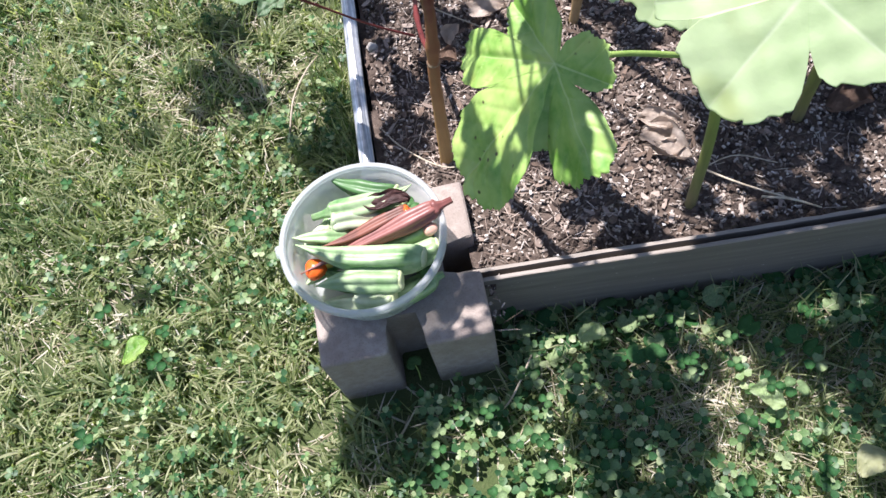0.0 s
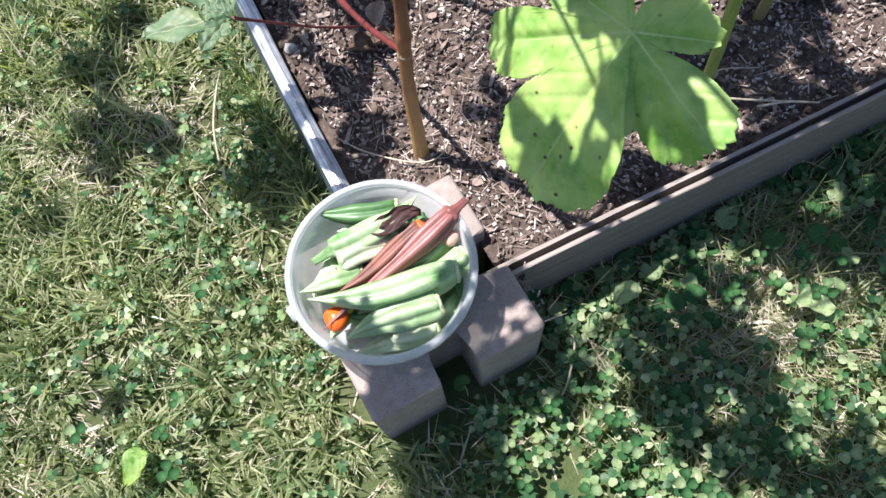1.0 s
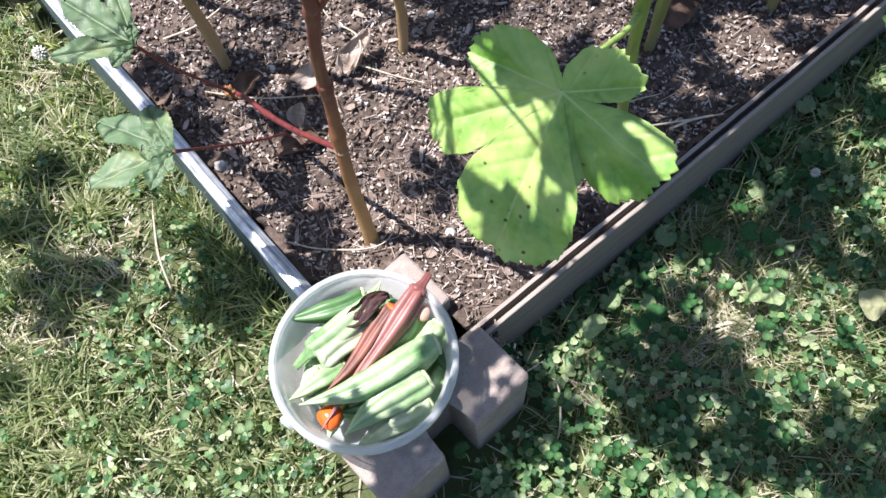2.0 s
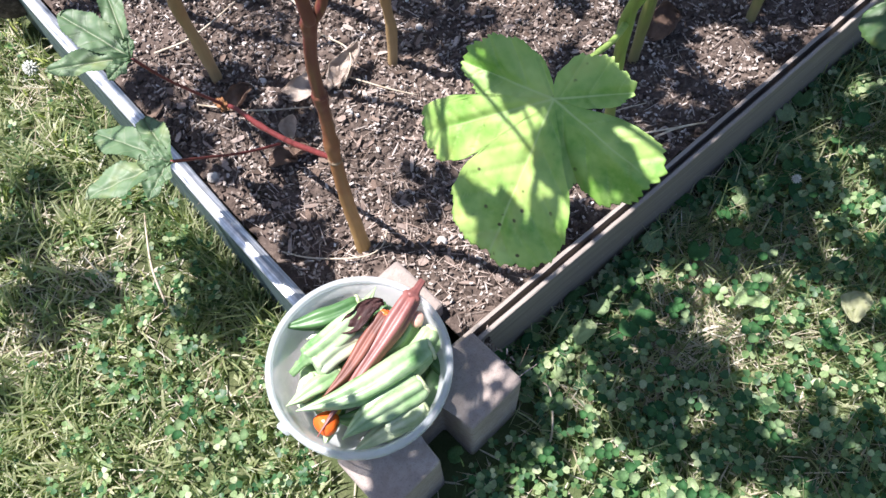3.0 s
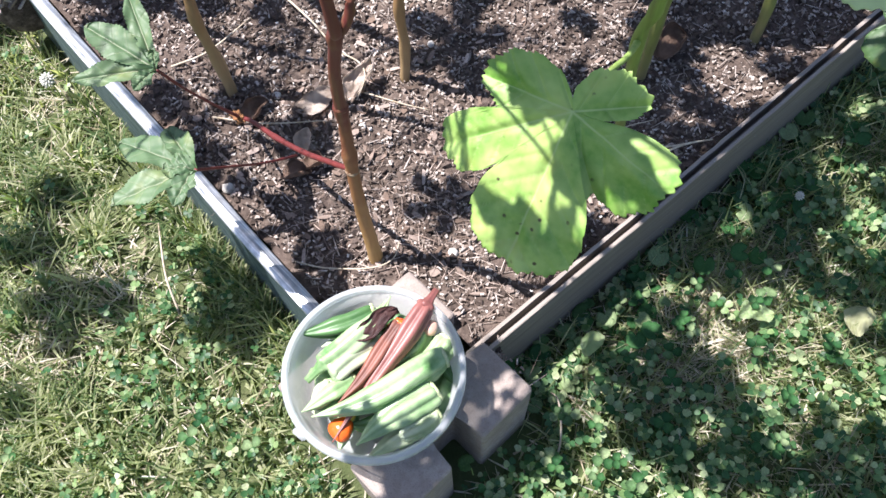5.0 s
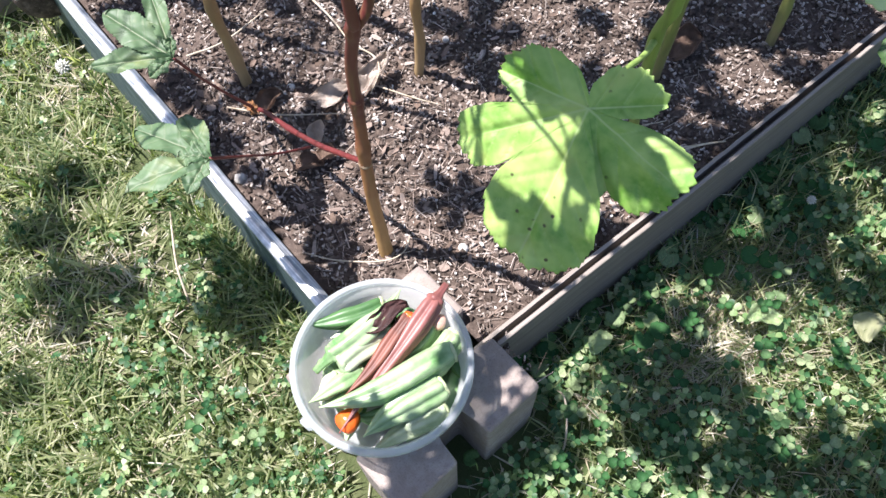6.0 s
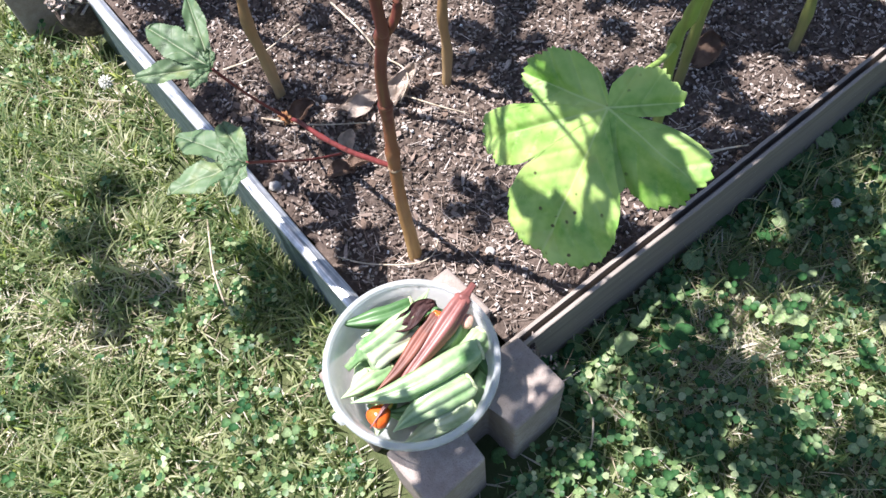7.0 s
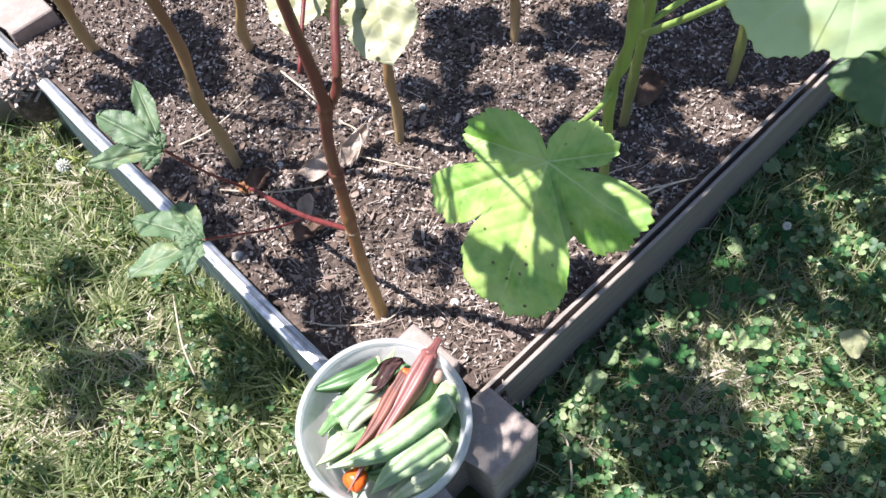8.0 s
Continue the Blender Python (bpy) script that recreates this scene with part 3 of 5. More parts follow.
def build_rail():
    """Metal edging: a dull upright panel under a ribbed, rolled cap."""
    y0, y1, top = 0.05, 0.968, 0.132
    ob = thing("metal_edging", pose(0, 0, 0), "shiny silver metal edging strip with a ribbed top", "edging")
    cap = [(-0.0088, top - 0.013)]
    for k in range(25):
        a = math.pi - math.pi * k / 24
        cap.append((0.0095 * math.cos(a), top - 0.006 + 0.0055 * math.sin(a) + 0.0006 * math.cos(k * math.pi / 6)))
    cap += [(0.0088, top - 0.013)]
    panel = [(-0.014, -0.03), (-0.0078, top - 0.0125), (0.0078, top - 0.0125), (0.0078, -0.03)]
    for nm, prof, mat, lab in (("cap", cap, M_METAL, "ribbed silver cap"), ("panel", panel, M_PANEL, "dull grey-green metal panel")):
        bm = bmesh.new()
        cols = []
        r = random.Random(5)
        for k in range(90):
            y = y0 + (y1 - y0) * k / 89
            w = 0.0006 * math.sin(y * 17)
            cols.append([bm.verts.new((rail_x(y) + x + w, y, z + 0.0003 * r.uniform(-1, 1))) for x, z in prof])
        n = len(prof)
        for a, b in zip(cols, cols[1:]):
            for i in range(n):
                bm.faces.new((a[i], b[i], b[(i + 1) % n], a[(i + 1) % n]))
        bm.faces.new(cols[0])
        bm.faces.new(cols[-1][::-1])
        part(nm, bm, mat, ob, lab, smooth=nm == "cap")
    return ob


build_rail()

# plain closing sides of the bed, beyond what the walk shows
for nm, a, c, lab in (("back_board", (0.07, 1.03), (1.3, 1.03), "plain grey board closing the far side"),
                      ("side_board", (1.3, -0.08), (1.3, 1.03), "plain grey board closing the end of the bed")):
    va, vc = Vector((*a, 0)), Vector((*c, 0))
    s = (vc - va).cross(Vector((0, 0, 1))).normalized() * 0.009
    bm = prism([(va + s).xy, (vc + s).xy, (vc - s).xy, (va - s).xy], -0.03, 0.13, 0.002, 1)
    tagged(part(nm, bm, M_BOARD, smooth=False), lab, "board", kind="structure")


# ---- tub ----
TUB = Vector((-0.0208, 0.015, 0.141))


def lathe(profile, sides=72):
    bm = bmesh.new()
    rings = []
    for rad, z in profile:
        rings.append([bm.verts.new((rad * math.cos(2 * math.pi * s / sides), rad * math.sin(2 * math.pi * s / sides), z)) for s in range(sides)] if rad > 1e-6 else [bm.verts.new((0, 0, z))])
    for a, b in zip(rings, rings[1:]):
        for s in range(sides):
            t = (s + 1) % sides
            if len(a) == 1:
                bm.faces.new((a[0], b[s], b[t]))
            elif len(b) == 1:
                bm.faces.new((a[s], a[t], b[0]))
            else:
                bm.faces.new((a[s], a[t], b[t], b[s]))
    return bm


def build_tub():
    ob = thing("plastic_tub", Matrix.Translation(TUB), "cloudy white plastic tub full of okra on the block", "tub")
    wall = [(0, 0.0), (0.068, 0.0), (0.0735, 0.003), (0.0755, 0.008), (0.0805, 0.045), (0.081, 0.0455), (0.0835, 0.049), (0.087, 0.066),
            (0.0858, 0.066), (0.0823, 0.0495), (0.0795, 0.0465), (0.0742, 0.008), (0.0725, 0.0045), (0.067, 0.0015), (0, 0.0015)]
    part("tub_body", lathe(wall), M_TUB, ob)
    rim = [(0.0858, 0.0655), (0.0858, 0.0695), (0.0868, 0.0712), (0.0888, 0.0717), (0.0915, 0.0708), (0.0926, 0.0688), (0.0926, 0.062), (0.0918, 0.0617), (0.0913, 0.0675), (0.0875, 0.0682), (0.0872, 0.0655), (0.0858, 0.0655)]
    rim_part = part("rim", lathe(rim), M_TUB, ob, "thick rolled plastic rim")
    bm = bmesh.new()
    bmesh.ops.create_cube(bm, size=1, matrix=pose(-0.0935, 0.003, 0.066, 0, 0, 8) @ Matrix.Diagonal((0.007, 0.016, 0.0035, 1)))
    bmesh.ops.bevel(bm, geom=list(bm.edges), offset=0.0014, segments=2, affect="EDGES")
    part("tab", bm, M_TUB, rim_part, "small lifting tab")
    return ob


build_tub()


def build_pod(cap, tip, rad, mat, label, bend=0.006, stalk=0.012, sag=0.0, seed=0, cap_mat=None, blunt=0.0, category="okra", taper=1.75, full=0.32):
    """A ridged okra pod from its cap, or its cut end, to its pointed tip."""
    a, b = Vector(cap), Vector(tip)
    ln = (b - a).length
    m = frame_of(a, b - a, (0, 0, 1))
    ob = thing("okra_pod", m, label, category, "okra in the tub")
    r = random.Random(seed)
    bm = bmesh.new()
    lay = bm.verts.layers.float.new("vein")
    n, sides, rings, turn = 34, 40, [], r.uniform(0, 6)
    wob = [r.uniform(0, 6.28) for _ in range(3)]
    for i in range(n + 1):
        f = i / n
        prof = min(1.0, (f + 0.03) / 0.07) ** 0.3 * (0.86 + 0.14 * math.sin(min(f / 0.4, 1) * math.pi / 2))
        prof *= max(0.0, 1 - max(0.0, (f - full) / (1 - full)) ** taper) * (1 - blunt) + blunt * (1 if f < 0.97 else 0.6)
        prof *= 1 + 0.025 * math.sin(f * 17 + wob[0])
        q = 1.08 * rad * max(prof, 0.06)
        cy = bend * math.sin(f * math.pi) + 0.0012 * math.sin(f * 6 + wob[1])
        cz = sag * math.sin(f * math.pi) + 0.003 * max(0.0, f - 0.75) * 4
        ring = []
        for s in range(sides):
            t = 2 * math.pi * s / sides
            ridge = abs(math.cos(2.5 * t + turn + 0.35 * f))
            w = q * (0.8 + 0.25 * ridge ** 1.6 - 0.05 * (ridge < 0.16))
            v = bm.verts.new((f * ln, cy + w * math.cos(t), cz + w * math.sin(t)))
            v[lay] = min(1.0, ridge ** 9 * 0.3 + 0.7 * max(0.0, (f - 0.72) / 0.28) + 0.6 * max(0.0, 1 - f / 0.05))
            ring.append(v)
        rings.append(ring)
    for x, y in zip(rings, rings[1:]):
        for s in range(sides):
            bm.faces.new((x[s], x[(s + 1) % sides], y[(s + 1) % sides], y[s]))
    bm.faces.new(rings[0][::-1])
    bm.faces.new(rings[-1])
    part("pod", bm, mat, ob)
    bm = bmesh.new()
    if stalk > 0:
        prof = [(-stalk, rad * 0.3), (-stalk * 0.45, rad * 0.34), (-0.003, rad * 0.5), (-0.0012, rad * 0.76), (0.0012, rad * 0.84), (0.0042, rad * 0.74)]
    else:
        prof = [(-0.0028, rad * 0.42), (-0.0024, rad * 0.6), (-0.0008, rad * 0.74), (0.0012, rad * 0.72)]
    rings = []
    for x, w in prof:
        rings.append([bm.verts.new((x, w * math.cos(math.pi * s / 15) * (1 + 0.09 * math.cos(s * math.pi / 3 + turn)), w * math.sin(math.pi * s / 15) * (1 + 0.09 * math.cos(s * math.pi / 3 + turn)))) for s in range(30)])
    for x, y in zip(rings, rings[1:]):
        for s in range(30):
            bm.faces.new((x[s], x[(s + 1) % 30], y[(s + 1) % 30], y[s]))
    bm.faces.new(rings[0][::-1])
    bm.faces.new(rings[-1])
    part("cap", bm, cap_mat or (mat if stalk > 0 else M_CUT), ob, "cut stalk and cap" if stalk > 0 else "pale cut end")
    return ob


# okra in the tub, lowest layer first
for k, (c, t, z1, z2, w) in enumerate((((0.045, -0.03), (-0.05, -0.05), 0.160, 0.158, 0.013), ((0.05, 0.03), (-0.06, 0.055), 0.160, 0.158, 0.013),
                                       ((-0.07, 0.02), (0.04, 0.0), 0.158, 0.16, 0.013), ((0.02, 0.08), (0.03, -0.045), 0.162, 0.16, 0.012),
                                       ((-0.06, 0.06), (-0.03, -0.05), 0.176, 0.172, 0.0115), ((0.036, 0.055), (0.034, -0.05), 0.178, 0.176, 0.0125))):
    build_pod((*c, z1), (*t, z2), w, M_POD_DARK if k % 2 else M_POD, "green okra pod deep in the tub", seed=k)
build_pod((0.0, -0.052, 0.178), (-0.082, -0.036, 0.172), 0.0115, M_POD_PALE, "pale okra pod low beside the tub wall", 0.002, 0, seed=41)
build_pod((-0.05, 0.02, 0.176), (-0.098, -0.012, 0.173), 0.0105, M_POD, "green okra pod low under the peppers", 0.002, 0, seed=42)
build_pod((-0.06, 0.052, 0.18), (-0.09, 0.03, 0.178), 0.0105, M_POD_PALE, "pale okra pod under the slender ones", 0.002, 0, seed=43, blunt=0.4)
build_pod((0.0405, -0.022, 0.203), (-0.0955, 0.0225, 0.204), 0.0148, M_POD, "large fresh green okra pod on top of the heap", 0.007, 0, seed=21, full=0.4, taper=1.5)
build_pod((0.011, -0.0412, 0.197), (-0.081, -0.0257, 0.192), 0.0143, M_POD, "light green okra pod with a ridged end", -0.004, 0, seed=22, full=0.38)
build_pod((-0.0512, 0.0587, 0.2), (0.0435, 0.0595, 0.218), 0.0128, M_POD, "green okra pod lying across the tub", -0.008, 0.024, seed=23)
build_pod((0.0229, 0.068, 0.197), (-0.0499, 0.1015, 0.2), 0.0112, M_POD_DARK, "dark green okra pod near the rim", 0.006, 0, seed=24, full=0.4)
build_pod((-0.0507, 0.0455, 0.2), (0.0135, 0.034, 0.195), 0.0128, M_POD_PALE, "pale green okra pod with a cut end", 0.002, 0.003, seed=25, blunt=0.5)
build_pod((-0.0385, 0.0295, 0.189), (-0.0996, 0.0364, 0.199), 0.0098, M_POD, "slender pale okra pod pointing at the rim", 0.002, 0, seed=26)
build_pod((-0.03, 0.022, 0.187), (-0.086, 0.03, 0.189), 0.009, M_POD_DARK, "slender green okra pod beside the pale one", 0.002, 0, seed=32)
build_pod((0.0645, 0.028, 0.2135), (-0.0955, -0.0068, 0.19), 0.0118, M_POD_RED, "long dark red okra pod across the heap", -0.001, 0.019, seed=27, taper=0.95, full=0.2)
build_pod((0.033, 0.0325, 0.2105), (-0.067, 0.0165, 0.199), 0.0092, M_POD_BROWN, "reddish brown okra pod beside the red one", 0.002, 0.004, seed=28, cap_mat=M_ORANGE)
build_pod((-0.001, -0.0555, 0.187), (-0.044, -0.0475, 0.183), 0.0115, M_POD_PALE, "short green okra pod at the rim", 0.002, 0, seed=30, blunt=0.5)
build_pod((0.058, -0.008, 0.191), (-0.02, -0.022, 0.184), 0.0135, M_POD, "green okra pod half hidden under the heap", 0.003, 0, seed=31)
build_pod((0.053, 0.02, 0.19), (0.0, 0.01, 0.184), 0.0125, M_POD, "green okra pod under the red one", 0.003, 0, seed=33)
build_pod((0.03, 0.06, 0.187), (-0.04, 0.078, 0.184), 0.012, M_POD_PALE, "pale okra pod under the crossing ones", 0.003, 0, seed=34)
build_pod((-0.03, -0.03, 0.18), (-0.075, 0.0, 0.178), 0.011, M_POD_DARK, "dark okra pod under the peppers", 0.003, 0, seed=35)


def build_pepper(at, size, mat, label, seed):
    bm = bmesh.new()
    bmesh.ops.create_icosphere(bm, subdivisions=3, radius=1)
    for v in bm.verts:
        a = math.atan2(v.co.y, v.co.x)
        v.co *= size * (1 + 0.07 * math.cos(3 * a) + 0.05 * noise.noise(v.co * 2 + Vector((seed, 0, 0))))
        v.co.z *= 0.85
    ob = thing("pepper", Matrix.Translation(at), label, "pepper")
    part("fruit", bm, mat, ob)
    part("stalk", tube([(0, 0, -size * 0.7), (-0.002, 0.002, -size), (-0.004, 0.003, -size * 1.2)], (0.0016, 0.0012), 8, 3), M_PETIOLE_GREEN, ob)


build_pepper((0.024, 0.0345, 0.2115), 0.006, M_ORANGE, "tiny red-orange pepper wedged between the pods", 4)
build_pepper((-0.081, 0.0005, 0.183), 0.0125, M_ORANGE, "bright orange-red small pepper among the okra", 1)
build_pepper((-0.0655, 0.006, 0.183), 0.0075, M_YELLOW, "small yellow pepper among the okra", 2)
build_pepper((0.0525, 0.012, 0.1985), 0.0085, mat_plain("pink_pepper", (0.6, 0.3, 0.22), (0.72, 0.48, 0.38), 0.4, 80), "pale pinkish small pepper among the okra", 3)


# ---- okra plants ----
LEAF_A = palm_mesh("leaf_front", [(-96, 0.079, 72, 17, 0.009, 0.15, 0.95), (-62, 0.113, 17, 19, 0.057, 0.1, 3.2), (-12, 0.136, 31, 36, 0.07, 0.05, 3.0), (64, 0.091, 41, 24, 0.052, -0.35, 3.2), (108, 0.057, 20, 84, 0.022, 0.1, 1.5)], 1, droop=0.08, tooth=0.0052)
LEAF_L1 = lobed_mesh("leaf_rail", [(108, 0.095, 0.0165, 0.15), (161, 0.08, 0.0165, 0.15), (80, 0.068, 0.012, 0.35), (-152, 0.042, 0.0105, 0.2), (135, 0.03, 0.013, 0.1)], 2, pucker=0.0008)
LEAF_L2 = lobed_mesh("leaf_narrow", [(69, 0.094, 0.0105, 0.3), (104, 0.087, 0.0165, 0.2), (145, 0.082, 0.0115, 0.3), (-177, 0.03, 0.008, 0.2), (56, 0.02, 0.006, 0.2)], 3, pucker=0.0006)
LEAF_B = palm_mesh("leaf_broad", [(-115, 0.058, 55, 45, 0.03, 0.1, 2.6), (-40, 0.064, 30, 30, 0.054, 0.06, 2.6), (8, 0.051, 18, 22, 0.049, 0.04, 2.6), (55, 0.055, 25, 35, 0.048, 0.06, 2.6), (130, 0.052, 40, 60, 0.046, 0.1, 2.6)], 4, droop=0.05, tooth=0.0024)
LEAF_B_TOP = palm_mesh("leaf_top", [(-120, 0.046, 50, 38, 0.02, 0.1, 2.6), (-66, 0.049, 16, 11, 0.03, 0.1, 2.6), (-16, 0.045, 39, 44, 0.031, 0.1, 3.0), (70, 0.036, 42, 40, 0.017, 0.1, 2.6), (150, 0.04, 40, 40, 0.02, 0.1, 2.6)], 9, droop=0.05, tooth=0.0016)
# lobes cut to the shade wanted on the front leaf; added, out of view
LEAF_SHADE = lobed_mesh("leaf_shade_caster", [(-118, 0.076, 0.033, 0.0), (4, 0.066, 0.021, 0.0), (124, 0.05, 0.022, 0.0), (60, 0.086, 0.0155, 0.0)], 12, droop=0.0)
LEAF_SHADE_LOW = lobed_mesh("leaf_shade_caster", [(-144, 0.05, 0.011, 0.0), (-119, 0.085, 0.013, 0.0), (162, 0.055, 0.011, 0.0), (0, 0.052, 0.034, 0.0), (75, 0.05, 0.03, 0.0), (-75, 0.05, 0.03, 0.0)], 13, droop=0.0)
LEAF_S = lobed_mesh("leaf_small", [(-48, 0.055, 0.02, 0.1), (48, 0.055, 0.02, 0.1), (0, 0.08, 0.027, 0.15)], 8)
# outlines for the added, unseen shade leaves; the wide one also hangs over the board
LEAF_C = leaf_mesh("leaf_caster", [(0, 0.13, 27), (56, 0.115, 25), (112, 0.08, 27), (-55, 0.118, 25), (-114, 0.08, 27)], 0.04, 5, droop=0.22, cup=0.08, rings=10, around=110)
LEAF_D = leaf_mesh("leaf_crown_wide", [(0, 0.12, 40), (62, 0.112, 34), (120, 0.08, 38), (-60, 0.11, 34), (-122, 0.085, 38)], 0.055, 6, droop=0.25, cup=0.1, rings=10, around=110)


def leaf_part(me, mat, parent, at, along, normal, size=1.0):
    """A leaf on its own twist of the plant."""
    ob = link_mesh("leaf", me, mat, parent)
    ob.matrix_basis = parent.matrix_basis.inverted() @ frame_of(at, along, normal) @ Matrix.Scale(size, 4)
    return ob


def stalk_part(name, parent, pts, radii, mat, **more):
    inv = parent.matrix_basis.inverted()
    return part(name, tube([inv @ Vector(p) for p in pts], radii, **more), mat, parent)


def plant(x, y, label):
    return thing("okra_plant", Matrix.Translation((x, y, soil_height(x, y) - 0.004)), label, "okra plant", "okra plants in the bed")


PLANTS = []

# red-stemmed plant by the corner
p = plant(0.086, 0.147, "red-stemmed okra plant beside the corner block")
stalk_part("stem", p, [(0.0877, 0.1474, 0.085), (0.0886, 0.151, 0.14), (0.0907, 0.1592, 0.2), (0.0925, 0.163, 0.255), (0.097, 0.1687, 0.305), (0.1002, 0.1705, 0.345), (0.1, 0.1695, 0.375), (0.1003, 0.1665, 0.43),
                       (0.101, 0.1544, 0.487), (0.0965, 0.1475, 0.535), (0.095, 0.18, 0.8), (0.1, 0.2, 1.1), (0.12, 0.22, 1.4)],
           (0.0092, 0.0082, 0.0074, 0.0068, 0.0066, 0.0062, 0.0058, 0.0055, 0.0056, 0.005, 0.004, 0.0034, 0.0028), M_STEM_RED, sides=16, n=8, bump_at=(0.333, 0.5, 0.666), seed=1)
for x, y, z in ((0.0969, 0.1687, 0.306), (0.0948, 0.1665, 0.282), (0.1, 0.1692, 0.382)):
    stalk_part("leaf_scar", p, [(x, y, z - 0.004), (x, y, z), (x, y, z + 0.0035)], (0.0063, 0.0077, 0.0063), M_SCAR if z < 0.35 else M_STEM_RED, sides=12, n=3, seed=int(z * 999))
stalk_part("branch", p, [(0.101, 0.1548, 0.484), (0.113, 0.147, 0.507), (0.1215, 0.15, 0.53), (0.158, 0.179, 0.565), (0.2, 0.192, 0.582), (0.24, 0.23, 0.75)], (0.005, 0.0044, 0.004, 0.0036, 0.0032, 0.0028), M_STEM_RED, seed=2)
shoot = stalk_part("side_shoot", p, [(0.094, 0.166, 0.284), (0.0920, 0.2122, 0.2520), (0.0892, 0.2544, 0.2260), (0.0886, 0.3157, 0.1920), (0.0912, 0.3740, 0.1620), (0.0871, 0.4000, 0.1500)], (0.0031, 0.0033, 0.0034, 0.0032, 0.003, 0.0028), M_PETIOLE_RED, seed=3, bump_at=(0.6,))
stalk_part("petiole", p, [(0.0816, 0.2576, 0.2240), (0.0402, 0.2484, 0.2650), (-0.0004, 0.2333, 0.3200), (-0.033, 0.2185, 0.368)], (0.0016, 0.0013, 0.0012, 0.0017), M_PETIOLE_RED, seed=4)
stalk_part("petiole", p, [(0.0871, 0.4000, 0.1500), (0.0526, 0.3706, 0.2400), (0.0246, 0.3413, 0.3200), (0.008, 0.341, 0.365)], (0.0022, 0.0017, 0.0015, 0.0018), M_PETIOLE_RED, seed=5)
leaf_part(LEAF_L1, M_LEAF_GREY, p, (-0.033, 0.2185, 0.368), (1, 0, -0.1), (0.1, 0.1, 1))
leaf_part(LEAF_L2, M_LEAF_GREY, p, (0.008, 0.341, 0.365), (1, 0, 0.1), (-0.1, -0.3, 1))
leaf_part(LEAF_S, M_LEAF_OLD, p, (0.177, 0.234, 0.56), (-0.85, -0.45, -0.3), (-0.3, -0.2, 0.9), 0.95)
leaf_part(LEAF_S, M_LEAF_FADED, p, (0.2025, 0.191, 0.56), (-0.5, -0.72, -0.5), (-0.62, -0.4, 0.65), 1.15)
stalk_part("petiole", p, [(0.0915, 0.16, 0.535), (0.13, 0.19, 0.56), (0.177, 0.234, 0.56)], (0.002, 0.0018, 0.0018), M_PETIOLE_RED, seed=6)
bm = bmesh.new()
bmesh.ops.create_icosphere(bm, subdivisions=4, radius=1)
foot = p.matrix_basis.inverted() @ Vector((0.0851, 0.4000, 0.1520))
for v in bm.verts:
    q = 0.0095 * (0.75 + 0.9 * abs(noise.noise(v.co * 2.3 + Vector((3, 1, 7))))) * (1 + 0.25 * noise.noise(v.co * 6))
    v.co = foot + Vector((v.co.x * 0.6, v.co.y * 1.1, v.co.z * 0.75)) * q
part("withered_bud", bm, M_DRY_ORANGE, shoot, "crumpled withered orange-brown flower bud")
PLANTS.append((p, Vector((0.1, 0.19, 0)), M_PETIOLE_RED))

# green plant carrying the big front leaf
p = plant(0.354, 0.024, "green-stemmed okra plant with a large spotted leaf")
stalk_part("stem", p, [(0.3580, 0.0144, 0.0850), (0.3639, 0.0291, 0.2350), (0.3474, 0.0264, 0.3850), (0.3493, 0.0191, 0.4300), (0.3478, 0.0157, 0.5100), (0.335, 0.035, 0.8), (0.34, 0.05, 1.3)],
           (0.0066, 0.006, 0.0058, 0.0056, 0.0052, 0.0042, 0.003), M_STEM_GREEN, sides=14, n=8, bump_at=(0.33, 0.5, 0.66), seed=11)
stalk_part("petiole", p, [(0.3474, 0.0264, 0.3850), (0.3, 0.008, 0.417), (0.235, -0.01, 0.462), (0.179, -0.027, 0.489)], (0.0038, 0.0028, 0.0024, 0.0028), M_PETIOLE_GREEN, seed=12)
stalk_part("petiole", p, [(0.3726, 0.0156, 0.4500), (0.3372, -0.0386, 0.5300), (0.2916, -0.0869, 0.6100), (0.1917, -0.1794, 0.7667)], (0.0036, 0.0029, 0.0026, 0.0026), M_PETIOLE_GREEN, seed=13)
stalk_part("petiole", p, [(0.336, 0.033, 0.76), (0.3, -0.08, 0.8), (0.24, -0.19, 0.825), (0.1847, -0.2587, 0.8054)], (0.0034, 0.0026, 0.0022, 0.0022), M_PETIOLE_GREEN, seed=16)
leaf_part(LEAF_A, M_LEAF, p, (0.178, -0.027, 0.49), (-0.607, -0.342, -0.717), (-0.731, -0.112, 0.673))
leaf_part(LEAF_B, M_LEAF_SUN_PALE, p, (0.1917, -0.1794, 0.7667), (-0.554, -0.259, -0.791), (-0.2, -0.1, 0.95), 0.92)
leaf_part(LEAF_B_TOP, M_LEAF_SUN_PALE, p, (0.1847, -0.2587, 0.8054), (-0.475, -0.525, -0.706), (-0.2, -0.1, 0.95), 0.86)
# unseen leaves added higher up to shade the middle and end of the big one
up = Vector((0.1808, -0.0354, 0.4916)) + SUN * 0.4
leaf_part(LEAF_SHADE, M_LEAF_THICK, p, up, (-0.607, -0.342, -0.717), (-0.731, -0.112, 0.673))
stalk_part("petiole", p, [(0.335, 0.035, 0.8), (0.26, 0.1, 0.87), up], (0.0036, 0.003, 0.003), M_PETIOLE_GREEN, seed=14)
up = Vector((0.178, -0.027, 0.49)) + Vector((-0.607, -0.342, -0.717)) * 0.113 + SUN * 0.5
